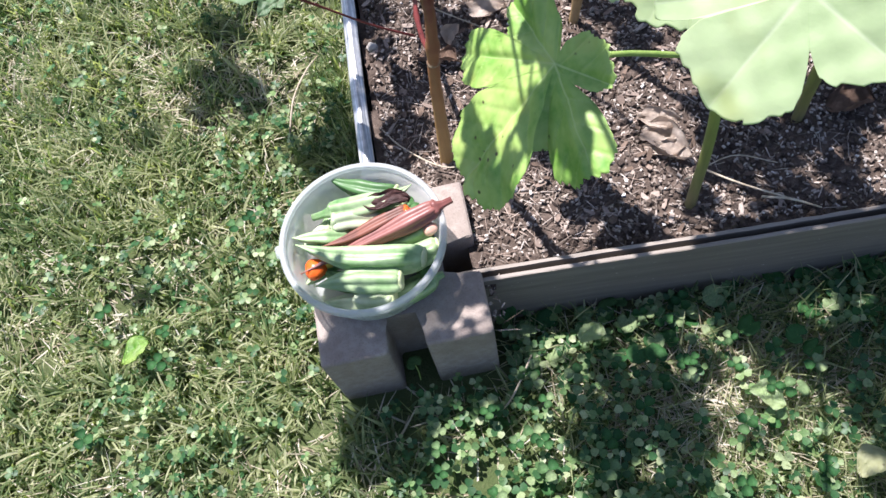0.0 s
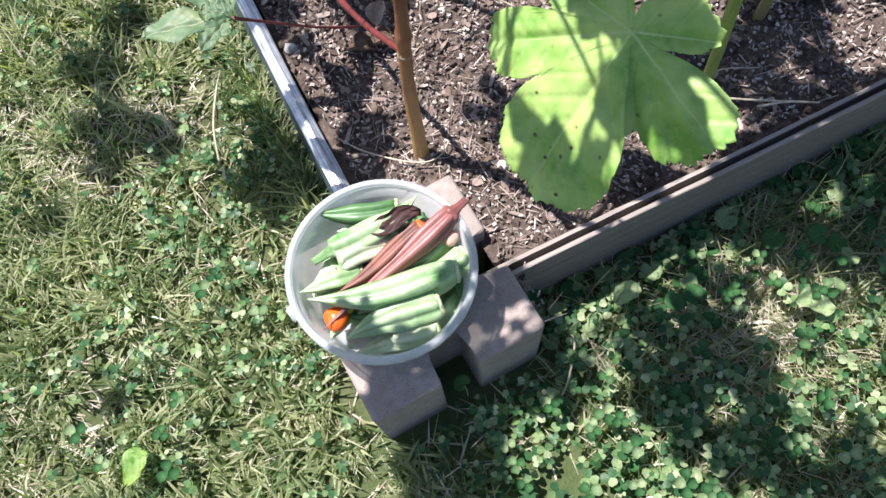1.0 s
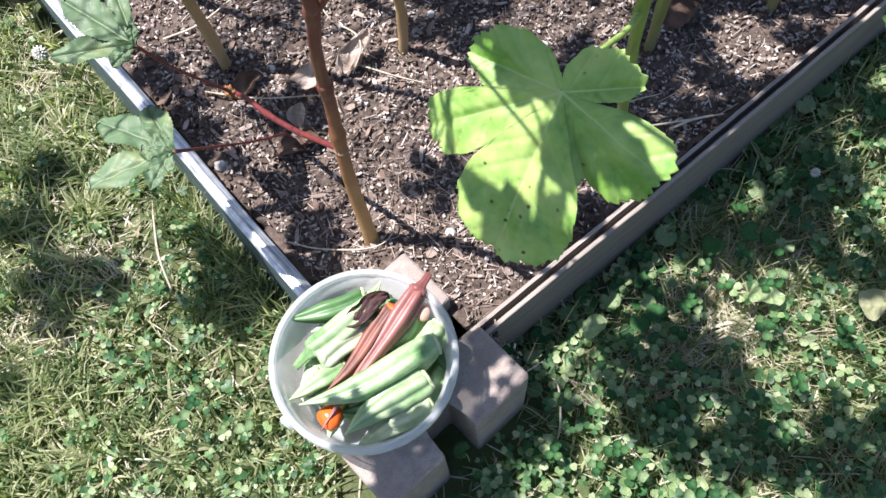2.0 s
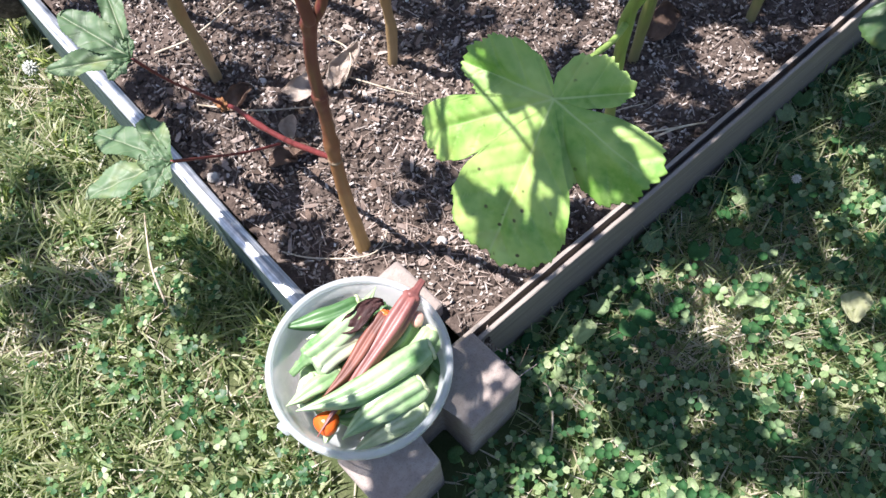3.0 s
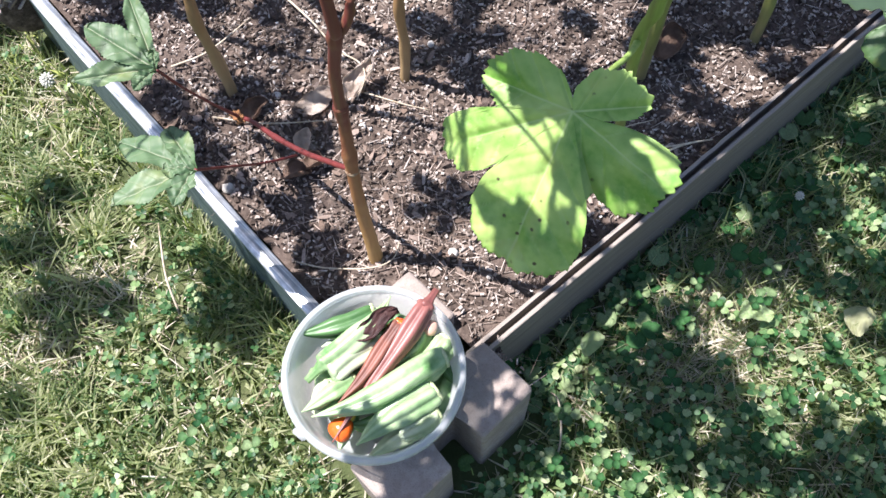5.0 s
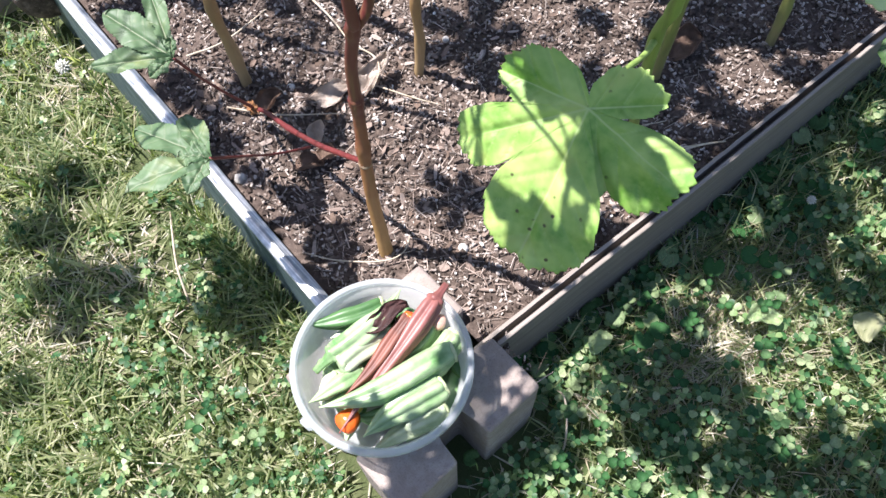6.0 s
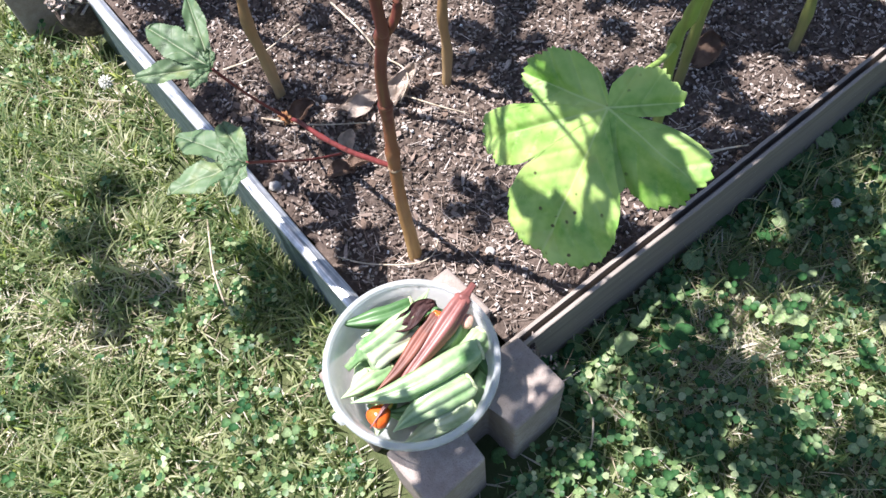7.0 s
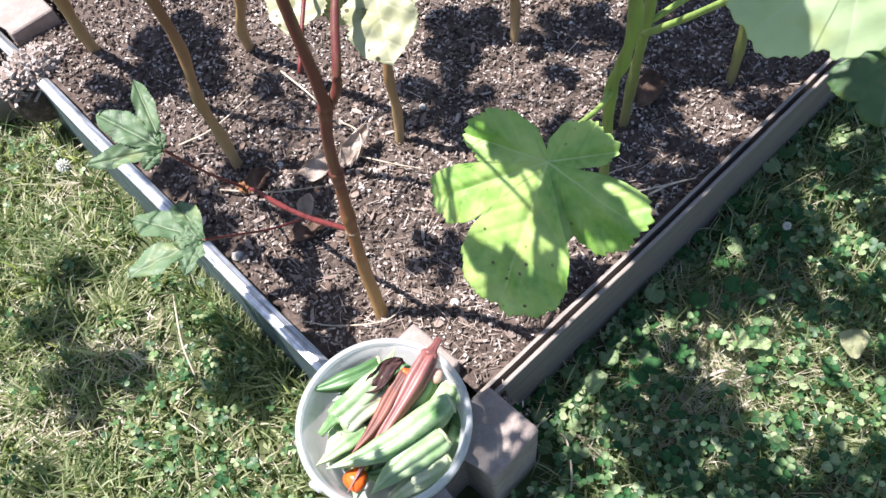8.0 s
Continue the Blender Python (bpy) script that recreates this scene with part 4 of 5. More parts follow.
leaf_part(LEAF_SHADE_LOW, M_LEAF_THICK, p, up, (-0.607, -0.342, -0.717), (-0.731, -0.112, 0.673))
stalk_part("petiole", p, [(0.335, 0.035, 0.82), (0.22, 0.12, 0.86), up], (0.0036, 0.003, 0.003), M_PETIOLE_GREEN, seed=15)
PLANTS.append((p, Vector((0.336, 0.04, 0)), M_PETIOLE_GREEN))

# plant behind it, with leaves over the board
p = plant(0.522, 0.102, "green okra plant with leaves hanging over the board")
stalk_part("stem", p, [(0.522, 0.102, 0.085), (0.513, 0.096, 0.2), (0.503, 0.086, 0.33), (0.495, 0.08, 0.5), (0.5, 0.08, 0.8), (0.52, 0.08, 1.3)], (0.0072, 0.0062, 0.0058, 0.0054, 0.0045, 0.003), M_STEM_GREEN, sides=12, seed=21, bump_at=(0.2, 0.4))
stalk_part("petiole", p, [(0.504, 0.087, 0.32), (0.545, 0.03, 0.38), (0.61, -0.05, 0.37), (0.6469, -0.1484, 0.2994)], (0.004, 0.0034, 0.003, 0.003), M_PETIOLE_GREEN, seed=22)
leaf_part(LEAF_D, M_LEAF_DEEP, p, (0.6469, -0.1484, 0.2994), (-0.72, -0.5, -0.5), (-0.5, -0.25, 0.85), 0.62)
PLANTS.append((p, Vector((0.5, 0.08, 0)), M_PETIOLE_GREEN))

# further plants: foot, slope and girth
for k, (x, y, sx, sy, rad, mat, lab) in enumerate((
        (0.295, 0.325, 0.01, -0.01, 0.0072, M_STEM_TAN, "tan-stemmed okra plant in the middle of the bed"),
        (0.116, 0.47, 0.02, 0.08, 0.0082, M_STEM_TAN, "thick-stemmed okra plant near the metal edging"),
        (0.279, 0.645, -0.12, -0.36, 0.0085, M_STEM_TAN, "leaning tan-stemmed okra plant"),
        (0.113, 0.831, -0.11, -0.3, 0.0095, M_STEM_TAN, "leaning tan-stemmed okra plant near the far block"),
        (0.544, 0.323, 0.0, 0.02, 0.0075, M_STEM_TAN, "slender tan-stemmed okra plant in the bed"),
        (0.679, 0.032, 0.05, 0.05, 0.0075, M_STEM_GREEN, "green-stemmed okra plant close to the board"),
        (0.85, 0.22, 0.0, 0.05, 0.008, M_STEM_TAN, "tan-stemmed okra plant in the shade"),
        (0.62, 0.6, 0.0, 0.0, 0.008, M_STEM_TAN, "tan-stemmed okra plant at the back of the bed"))):
    p = plant(x, y, lab)
    rad *= 0.82
    bow = random.Random(70 + k)
    pts = [(x, y, 0.085)] + [(x + sx * f * (1.25 - f) + bow.uniform(-1, 1) * 0.006 * (f < 0.7), y + sy * f * (1.25 - f) + bow.uniform(-1, 1) * 0.004 * (f < 0.7), 0.1 + f) for f in (0.07, 0.14, 0.22, 0.31, 0.42, 0.6, 0.85, 1.25)]
    stalk_part("stem", p, pts, (rad * 1.2, rad * 1.02, rad, rad * 0.95, rad * 0.9, rad * 0.85, rad * 0.75, rad * 0.6, rad * 0.35), mat, sides=12, seed=30 + k, bump_at=(0.12, 0.25, 0.375, 0.5))
    for q in pts[2:6]:
        stalk_part("leaf_scar", p, [(q[0], q[1], q[2] - 0.004), (q[0], q[1], q[2]), (q[0], q[1], q[2] + 0.004)], (rad * 0.95, rad * 1.22, rad * 0.95), M_SCAR, sides=11, n=2, seed=int(q[2] * 999))
    PLANTS.append((p, Vector((x + sx * 0.2, y + sy * 0.2, 0)), M_PETIOLE_RED if k in (1, 3) else M_PETIOLE_GREEN))


# unseen leaves added above the walk to throw the dappled shade. (foot of the shadow x, y; height; size)
SHADE_CASTERS_LAWN = [(-0.365, 0.115, 0.9, 0.3), (-0.35, 0.37, 0.97, 0.3), (-0.24, 0.45, 0.93, 0.5), (-0.192, 0.405, 0.9, 0.42), (-0.222, 0.54, 0.98, 0.5), (-0.17, 0.595, 0.99, 0.3), (-0.08, 0.265, 0.86, 0.76), (-0.065, -0.155, 0.84, 0.76), (-0.065, 0.34, 1.04, 0.3), (-0.035, -0.08, 0.9, 0.3), (-0.005, -0.125, 0.9, 0.3), (-0.005, 0.235, 1.08, 0.3), (0.112, -0.07, 0.99, 0.24), (0.19, -0.245, 1.02, 0.46), (0.235, -0.275, 1.02, 0.3), (0.28, -0.155, 0.85, 0.3), (0.295, -0.2, 1.05, 0.3), (0.31, -0.38, 0.95, 0.76), (0.325, -0.335, 1.01, 0.3), (0.325, -0.125, 1.05, 0.3), (0.415, -0.095, 1.06, 0.66), (0.475, -0.335, 1.03, 0.3), (0.49, -0.155, 0.95, 0.66)]
SHADE_CASTERS_BED = [(0.055, 0.175, 0.95, 0.38), (0.055, 0.505, 1.04, 0.38), (0.1, 0.685, 0.99, 0.66), (0.125, 0.43, 1.05, 0.46), (0.02, 0.42, 1.0, 0.34), (0.02, 0.368, 0.96, 0.28), (0.058, 0.435, 1.0, 0.34), (0.045, 0.325, 0.94, 0.24), (0.05, 0.385, 1.0, 0.26), (0.145, 0.325, 0.97, 0.46), (0.205, 0.13, 1.0, 0.46), (0.205, 0.715, 0.86, 0.76), (0.235, 0.1, 0.98, 0.3), (0.25, 0.535, 0.91, 0.3), (0.4, 0.31, 1.01, 0.76), (0.445, 0.055, 0.93, 0.56), (0.49, 0.025, 1.06, 0.3), (0.52, 0.37, 0.86, 0.76), (0.535, 0.085, 0.89, 0.46), (0.55, 0.205, 1.07, 0.3), (0.64, 0.1, 0.91, 0.3), (0.655, 0.235, 0.96, 0.46), (0.69, 0.02, 0.93, 0.36), (0.7, 0.085, 0.92, 0.76), (0.76, -0.02, 0.98, 0.56), (0.76, 0.1, 1.06, 0.3)]
SHADE_CASTERS = SHADE_CASTERS_LAWN + SHADE_CASTERS_BED + [(0.52, -0.26, 1.05, 0.66), (0.565, -0.14, 0.94, 0.66), (0.73, -0.155, 0.98, 0.56)]
SHADE_CASTERS += [(0.7, 0.13, 1.05, 0.85), (0.8, 0.1, 1.1, 0.95), (0.79, 0.0, 1.0, 0.8), (0.8, -0.16, 1.1, 0.7), (0.675, -0.045, 1.0, 0.34), (0.6, 0.26, 1.1, 0.6), (0.66, -0.24, 1.0, 0.4),
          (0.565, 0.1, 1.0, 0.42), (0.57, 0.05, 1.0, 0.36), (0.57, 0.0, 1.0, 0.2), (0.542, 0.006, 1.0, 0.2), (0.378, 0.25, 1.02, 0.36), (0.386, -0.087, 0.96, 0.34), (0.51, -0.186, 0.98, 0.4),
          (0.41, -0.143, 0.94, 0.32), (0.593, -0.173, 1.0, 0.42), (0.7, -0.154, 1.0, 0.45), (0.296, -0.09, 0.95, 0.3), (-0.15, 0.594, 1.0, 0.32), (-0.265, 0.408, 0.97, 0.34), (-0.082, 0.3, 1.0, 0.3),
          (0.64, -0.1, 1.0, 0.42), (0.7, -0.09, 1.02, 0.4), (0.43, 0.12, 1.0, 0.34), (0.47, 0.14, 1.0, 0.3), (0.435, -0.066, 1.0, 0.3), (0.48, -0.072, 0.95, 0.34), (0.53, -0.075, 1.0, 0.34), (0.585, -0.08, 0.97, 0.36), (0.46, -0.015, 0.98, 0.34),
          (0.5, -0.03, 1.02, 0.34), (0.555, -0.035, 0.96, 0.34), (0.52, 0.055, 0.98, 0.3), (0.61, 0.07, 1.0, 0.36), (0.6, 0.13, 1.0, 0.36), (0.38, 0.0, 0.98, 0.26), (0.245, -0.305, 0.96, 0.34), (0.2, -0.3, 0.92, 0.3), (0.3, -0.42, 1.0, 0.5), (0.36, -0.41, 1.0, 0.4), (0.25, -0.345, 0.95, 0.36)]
# small unseen leaves, added so their gaps let three sun spots onto the block's arm
SHADE_CASTERS += [(0.122, -0.086, 0.9, 0.14), (0.1, -0.08, 0.92, 0.18), (0.09, -0.1155, 0.86, 0.1), (0.122, -0.138, 0.9, 0.16), (0.121, -0.106, 0.9, 0.15), (0.058, -0.135, 0.88, 0.22), (0.088, -0.142, 0.93, 0.2), (0.07, -0.09, 0.9, 0.2), (0.036, -0.126, 0.95, 0.16)]
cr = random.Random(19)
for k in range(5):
    SHADE_CASTERS.append((cr.uniform(0.1, 0.6), cr.uniform(0.6, 0.8), cr.uniform(0.95, 1.2), cr.uniform(0.3, 0.45)))
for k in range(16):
    SHADE_CASTERS.append((cr.uniform(0.78, 1.05), cr.uniform(-0.5, 0.5), cr.uniform(1.0, 1.35), cr.uniform(0.7, 1.0)))
for k, (x, y, h, size) in enumerate(SHADE_CASTERS):
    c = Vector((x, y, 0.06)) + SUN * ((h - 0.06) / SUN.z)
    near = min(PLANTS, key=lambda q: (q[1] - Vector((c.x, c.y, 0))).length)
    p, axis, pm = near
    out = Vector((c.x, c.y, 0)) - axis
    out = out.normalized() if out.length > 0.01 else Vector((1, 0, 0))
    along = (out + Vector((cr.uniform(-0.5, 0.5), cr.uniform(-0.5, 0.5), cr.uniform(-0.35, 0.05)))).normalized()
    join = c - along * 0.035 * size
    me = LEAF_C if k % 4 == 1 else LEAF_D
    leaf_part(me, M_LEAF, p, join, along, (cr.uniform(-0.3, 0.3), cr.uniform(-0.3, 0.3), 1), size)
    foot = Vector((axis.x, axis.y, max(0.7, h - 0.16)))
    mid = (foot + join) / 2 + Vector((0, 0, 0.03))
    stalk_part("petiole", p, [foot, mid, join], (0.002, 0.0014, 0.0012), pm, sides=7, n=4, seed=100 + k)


# ---- lawn ----
def outside(x, y, gap=0.011):
    """Lawn, not bed and not block."""
    if abs(x) < 0.115 and abs(y) < 0.115:
        return False
    if abs(x - 0.016) < 0.105 and abs(y - 1.028) < 0.105:
        return False
    return y < board_y(max(x, 0)) - gap or x < rail_x(max(y, 0)) - gap * (2.2 if gap > 0 else 1) or x > 1.32 or y > 1.045


def blade_cloud(points, length, width, lean, curl, seed, turn=None):
    """Curved, tapered blades, each its own island; turn gives the way each one leans."""
    g = np.random.default_rng(seed)
    n = len(points)
    p = np.array(points)
    a = g.uniform(0, 2 * np.pi, n) if turn is None else np.array(turn)
    ln = g.uniform(*length, n)
    w = g.uniform(*width, n) / 2
    le = g.uniform(*lean, n)
    cu = g.uniform(*curl, n)
    d = np.stack([np.cos(a), np.sin(a), np.zeros(n)], 1)
    tw = a + np.pi / 2 + g.uniform(-0.7, 0.7, n)
    s = np.stack([np.cos(tw), np.sin(tw), g.uniform(-0.3, 0.3, n)], 1)
    verts = []
    pos = p.copy()
    ang = le
    rows = 4
    for k in range(rows):
        f = k / (rows - 1)
        if k:
            step = (ln / (rows - 1))[:, None]
            pos = pos + step * (d * np.sin(ang)[:, None] + np.array([0, 0, 1]) * np.cos(ang)[:, None])
            ang = ang + cu
        ww = (w * (1 - f ** 2 * 0.92))[:, None]
        pos[:, 2] = np.maximum(pos[:, 2], p[:, 2] + 0.002)
        verts += [pos - s * ww, pos + s * ww]
    v = np.stack(verts, 1).reshape(-1, 3)
    base = np.arange(n)[:, None] * rows * 2
    faces = np.concatenate([base + np.array([2 * k, 2 * k + 1, 2 * k + 3, 2 * k + 2]) for k in range(rows - 1)])
    return v.tolist(), faces.tolist()


def scatter(n, box, keep, seed):
    g = random.Random(seed)
    out = []
    while len(out) < n:
        x, y = g.uniform(box[0], box[1]), g.uniform(box[2], box[3])
        if outside(x, y) and g.random() < keep(x, y):
            out.append((x, y, lawn_height(x, y) - 0.002))
    return out


def cover(x, y):
    """How much of the lawn is grass here, the rest being clover."""
    patch = 0.5 + 0.9 * noise.noise(Vector((x * 5, y * 5, 4)))
    if y < -0.02 and x > -0.05:
        return max(0.1, min(0.6, 0.32 * patch + 0.35 * math.exp(-(((x - 0.42) / 0.14) ** 2 + ((y + 0.18) / 0.08) ** 2))))
    tuft = noise.noise(Vector((x * 17, y * 17, 8)))
    return max(0.03, min(1.0, 0.3 + 0.3 * patch + 1.9 * tuft))


def tufts(centres, count, spread, seed):
    """Roots in bunches and the way each blade leans: outwards, and more or less with the wind of its bunch."""
    g = random.Random(seed)
    roots, turn = [], []
    for x, y, z in centres:
        lay = g.uniform(0, 6.28)
        for k in range(g.randint(*count)):
            a, d = g.uniform(0, 6.28), abs(g.gauss(0, spread))
            px, py = x + d * math.cos(a), y + d * math.sin(a)
            if outside(px, py):
                roots.append((px, py, z))
                turn.append(math.atan2(math.sin(a) + 1.1 * math.sin(lay), math.cos(a) + 1.1 * math.cos(lay)) + g.gauss(0, 0.3))
    return roots, turn


NEAR = (-0.85, 1.0, -0.6, 1.15)
roots, turn = tufts(scatter(620, (-0.8, -0.03, -0.5, 1.1), cover, 41), (12, 26), 0.011, 42)
v, f = blade_cloud(roots, (0.022, 0.058), (0.0024, 0.005), (0.25, 1.15), (0.1, 0.5), 43, turn)
soup("grass_tufts", v, f, M_GRASS, "bunches of taller, lighter lawn grass", "grass")
roots, turn = tufts(scatter(90, (0.12, 0.85, -0.5, -0.07), lambda x, y: 0.25 + 0.75 * (x > 0.36), 44), (6, 14), 0.008, 45)
v, f = blade_cloud(roots, (0.03, 0.07), (0.002, 0.0044), (0.3, 1.2), (0.1, 0.5), 46, turn)
soup("grass_tufts", v, f, M_GRASS, "small bunches of grass among the clover", "grass")
v, f = blade_cloud(scatter(15000, NEAR, cover, 1), (0.016, 0.04), (0.0022, 0.0052), (0.2, 1.3), (-0.1, 0.5), 2)
soup("grass", v, f, M_GRASS, "green lawn grass with yellowed blades", "grass")
v, f = blade_cloud(scatter(6000, (-0.85, -0.02, 0.2, 1.15), lambda x, y: (1.0 if x < -0.08 - 0.25 * (0.9 - y) else 0.12) * max(0.08, min(1.0, 0.45 + 1.4 * noise.noise(Vector((x * 15, y * 15, 3))))), 3), (0.03, 0.075), (0.0022, 0.0046), (0.1, 1.0), (0.05, 0.4), 4)
soup("grass", v, f, M_GRASS, "longer lush lawn grass away from the edging", "grass")
v, f = blade_cloud(scatter(12500, NEAR, lambda x, y: (0.2 if x > 0.1 and board_y(x) - 0.09 < y < 0 else 0.75 if 0.02 < x < 0.32 and y < 0 else 0.55 if x < 0.02 and y < 0.3 else 1.0) * (1 - 0.85 * math.exp(-(((x - 0.24) / 0.1) ** 2 + ((y + 0.26) / 0.07) ** 2))) * max(0.1, min(1, 0.45 + 1.2 * noise.noise(Vector((x * 6, y * 6, 9))) + 1.0 * noise.noise(Vector((x * 19, y * 19, 1))))), 5), (0.018, 0.06), (0.0014, 0.0032), (0.8, 1.7), (-0.2, 0.25), 6)
v2, f2 = blade_cloud(scatter(3500, (-0.7, 0.03, -0.5, 0.3), lambda x, y: max(0.08, min(1.0, 0.45 + 1.4 * noise.noise(Vector((x * 16, y * 16, 5))))), 17), (0.022, 0.05), (0.0022, 0.0052), (0.1, 0.9), (0.05, 0.45), 18)
soup("grass", v2, f2, M_GRASS, "upright coarse grass in front of the block", "grass")
EDGE = []
edge_r = random.Random(15)
for k in range(900):
    y = edge_r.uniform(0.1, 0.95) if k % 3 == 0 else edge_r.uniform(0.1, 0.4)
    EDGE.append((rail_x(y) - 0.026 - abs(edge_r.gauss(0, 0.016)), y, 0.0))
v2, f2 = blade_cloud(EDGE, (0.025, 0.07), (0.0018, 0.0042), (0.0, 0.8), (0.0, 0.35), 16)
soup("edge_grass", v2, f2, M_GRASS, "longer grass grown up against the metal edging", "grass")
v2, f2 = blade_cloud(scatter(2600, (0.1, 0.78, -0.5, -0.05), lambda x, y: 0.1 + 0.9 * math.exp(-(((x - 0.39) / 0.13) ** 2 + ((y + 0.19) / 0.08) ** 2)), 23), (0.02, 0.055), (0.0012, 0.0026), (0.7, 1.6), (-0.2, 0.25), 24)
v, f = v + v2, f + [[i + len(v) for i in q] for q in f2]
v2, f2 = blade_cloud(scatter(5200, (0.1, 0.85, -0.5, -0.05), lambda x, y: 0.45 + 0.55 * (x > 0.4), 25), (0.025, 0.07), (0.0016, 0.0034), (0.3, 1.4), (-0.1, 0.4), 26)
soup("grass", v2, f2, M_GRASS, "thin grass blades between the clover", "grass")
soup("dry_grass", v, f, M_STRAW, "dry straw-coloured dead grass among the lawn", "grass")
def beyond(x, y):
    """Lawn past the near patch, thinning out with distance."""
    d = max(NEAR[0] - x, x - NEAR[1], NEAR[2] - y, y - NEAR[3])
    return 0.0 if d < -0.12 else min(1.0, (d + 0.12) / 0.12) * math.exp(-max(0.0, d) / 1.3)


v, f = blade_cloud(scatter(46000, (-4.5, 4.5, -4.5, 4.5), beyond, 7), (0.03, 0.085), (0.005, 0.011), (0.2, 1.2), (0.0, 0.5), 8)
soup("grass", v, f, M_GRASS, "lawn grass farther round the bed", "grass")

# one leaflet: notched, folded along its middle
LEAFLET = [(0.0, 0.0, 0.0), (0.2, 0.3, 0.05), (0.56, 0.5, 0.09), (0.92, 0.36, 0.07), (0.93, 0.0, 0.0), (0.92, -0.36, 0.07), (0.56, -0.5, 0.09), (0.2, -0.3, 0.05), (0.5, 0.0, -0.02)]
LEAFLET_F = [(0, 8, 1), (1, 8, 2), (2, 8, 3), (3, 8, 4), (4, 8, 5), (5, 8, 6), (6, 8, 7), (7, 8, 0)]


def clover_cloud(points, size, height, seed):
    g = random.Random(seed)
    lv = [Vector(q) for q in LEAFLET]
    verts, faces = [], []
    for x, y, z in points:
        h, s, a0 = g.uniform(*height), g.uniform(*size), g.uniform(0, 6.28)
        if x > 0.1 and y > board_y(x) - 0.085:
            h *= 0.6
        if x < 0:
            s *= 0.78
        tilt = Euler((g.uniform(-0.5, 0.5), g.uniform(-0.5, 0.5), a0)).to_matrix()
        top = Vector((x + g.uniform(-0.012, 0.012), y + g.uniform(-0.012, 0.012), z + h))
        for k in range(3):
            m = tilt @ Euler((0, g.uniform(-0.25, 0.2), k * 2.094)).to_matrix()
            o = len(verts)
            verts += [tuple(top + m @ (q * s)) for q in lv]
            faces += [tuple(i + o for i in q) for q in LEAFLET_F]
        o = len(verts)
        verts += [(x - 0.0006, y, z), (x + 0.0006, y, z), (top.x + 0.0005, top.y, top.z), (top.x - 0.0005, top.y, top.z)]
        faces.append((o, o + 1, o + 2, o + 3))
    return verts, faces


def clover_here(x, y):
    patch = noise.noise(Vector((x * 5, y * 5, 4)))
    if y < -0.02 and x > -0.05:
        return max(0.04, min(1.0, 0.65 - 1.4 * noise.noise(Vector((x * 8, y * 8, 2))) - 0.4 * patch + 0.6 * math.exp(-(((x - 0.24) / 0.1) ** 2 + ((y + 0.26) / 0.07) ** 2)) - 0.8 * math.exp(-(((x - 0.39) / 0.11) ** 2 + ((y + 0.18) / 0.06) ** 2)) - 0.6 * math.exp(-(((x - 0.12) / 0.06) ** 2 + ((y + 0.15) / 0.08) ** 2))))
    return max(0.03, min(0.9, 0.1 - 1.3 * patch + 0.7 * noise.noise(Vector((x * 14, y * 14, 6))) + (0.12 if y < 0.2 else 0)))


v, f = clover_cloud(scatter(5400, NEAR, clover_here, 9), (0.0055, 0.012), (0.01, 0.05), 10)
soup("clover", v, f, M_CLOVER, "dense white clover leaves in the lawn", "clover")


def leaflet_mesh(name, scale):
    me = bpy.data.meshes.new(name)
    top = [tuple(c * scale for c in q) for q in LEAFLET]
    low = [(x, y, z - 0.0003) for x, y, z in top]
    n = len(top)
    edge = list(range(8))
    fs = LEAFLET_F + [tuple(i + n for i in q[::-1]) for q in LEAFLET_F] + [(a, a + n, b + n, b) for a, b in zip(edge, edge[1:] + edge[:1])]
    me.from_pydata(top + low, [], fs)
    me.shade_smooth()
    return me


SMALL, LARGE = leaflet_mesh("leaflet", 0.0105), leaflet_mesh("leaflet", 0.0135)


def build_clover(me, h, seed):
    g = random.Random(seed)
    ob = thing("clover", pose(0, 0, 0), "single green three-leaved clover in the lawn", "clover", "clover sprigs by the bed")
    for k in range(3):
        le = link_mesh("leaflet", me, M_CLOVER_ONE, ob)
        le.matrix_basis = Matrix.Translation((0.003, 0.002, h)) @ Euler((g.uniform(-0.15, 0.15), g.uniform(-0.3, 0.1), k * 2.094)).to_matrix().to_4x4()
    part("stalk", tube([(0, 0, -0.002), (0.002, 0, h * 0.5), (0.003, 0.002, h)], (0.0007, 0.0006), 5, 3), M_PETIOLE_GREEN, ob)
    return ob


protos = [build_clover(SMALL if k % 2 else LARGE, 0.045 + 0.006 * k, k) for k in range(4)]
g = random.Random(77)
spots = scatter(100, (0.0, 0.75, -0.38, -0.02), lambda x, y: 1.0, 78) + scatter(12, (-0.45, -0.1, -0.15, 0.5), lambda x, y: 1.0, 79)
for k, (x, y, z) in enumerate(spots):
    z -= 0.025 if x > 0.1 and y > board_y(x) - 0.085 else 0
    m = pose(x, y, z, g.uniform(-12, 12), g.uniform(-12, 12), g.uniform(0, 360))
    if k < 4:
        protos[k].matrix_basis = m
    else:
        copy_thing(protos[k % 4], m)


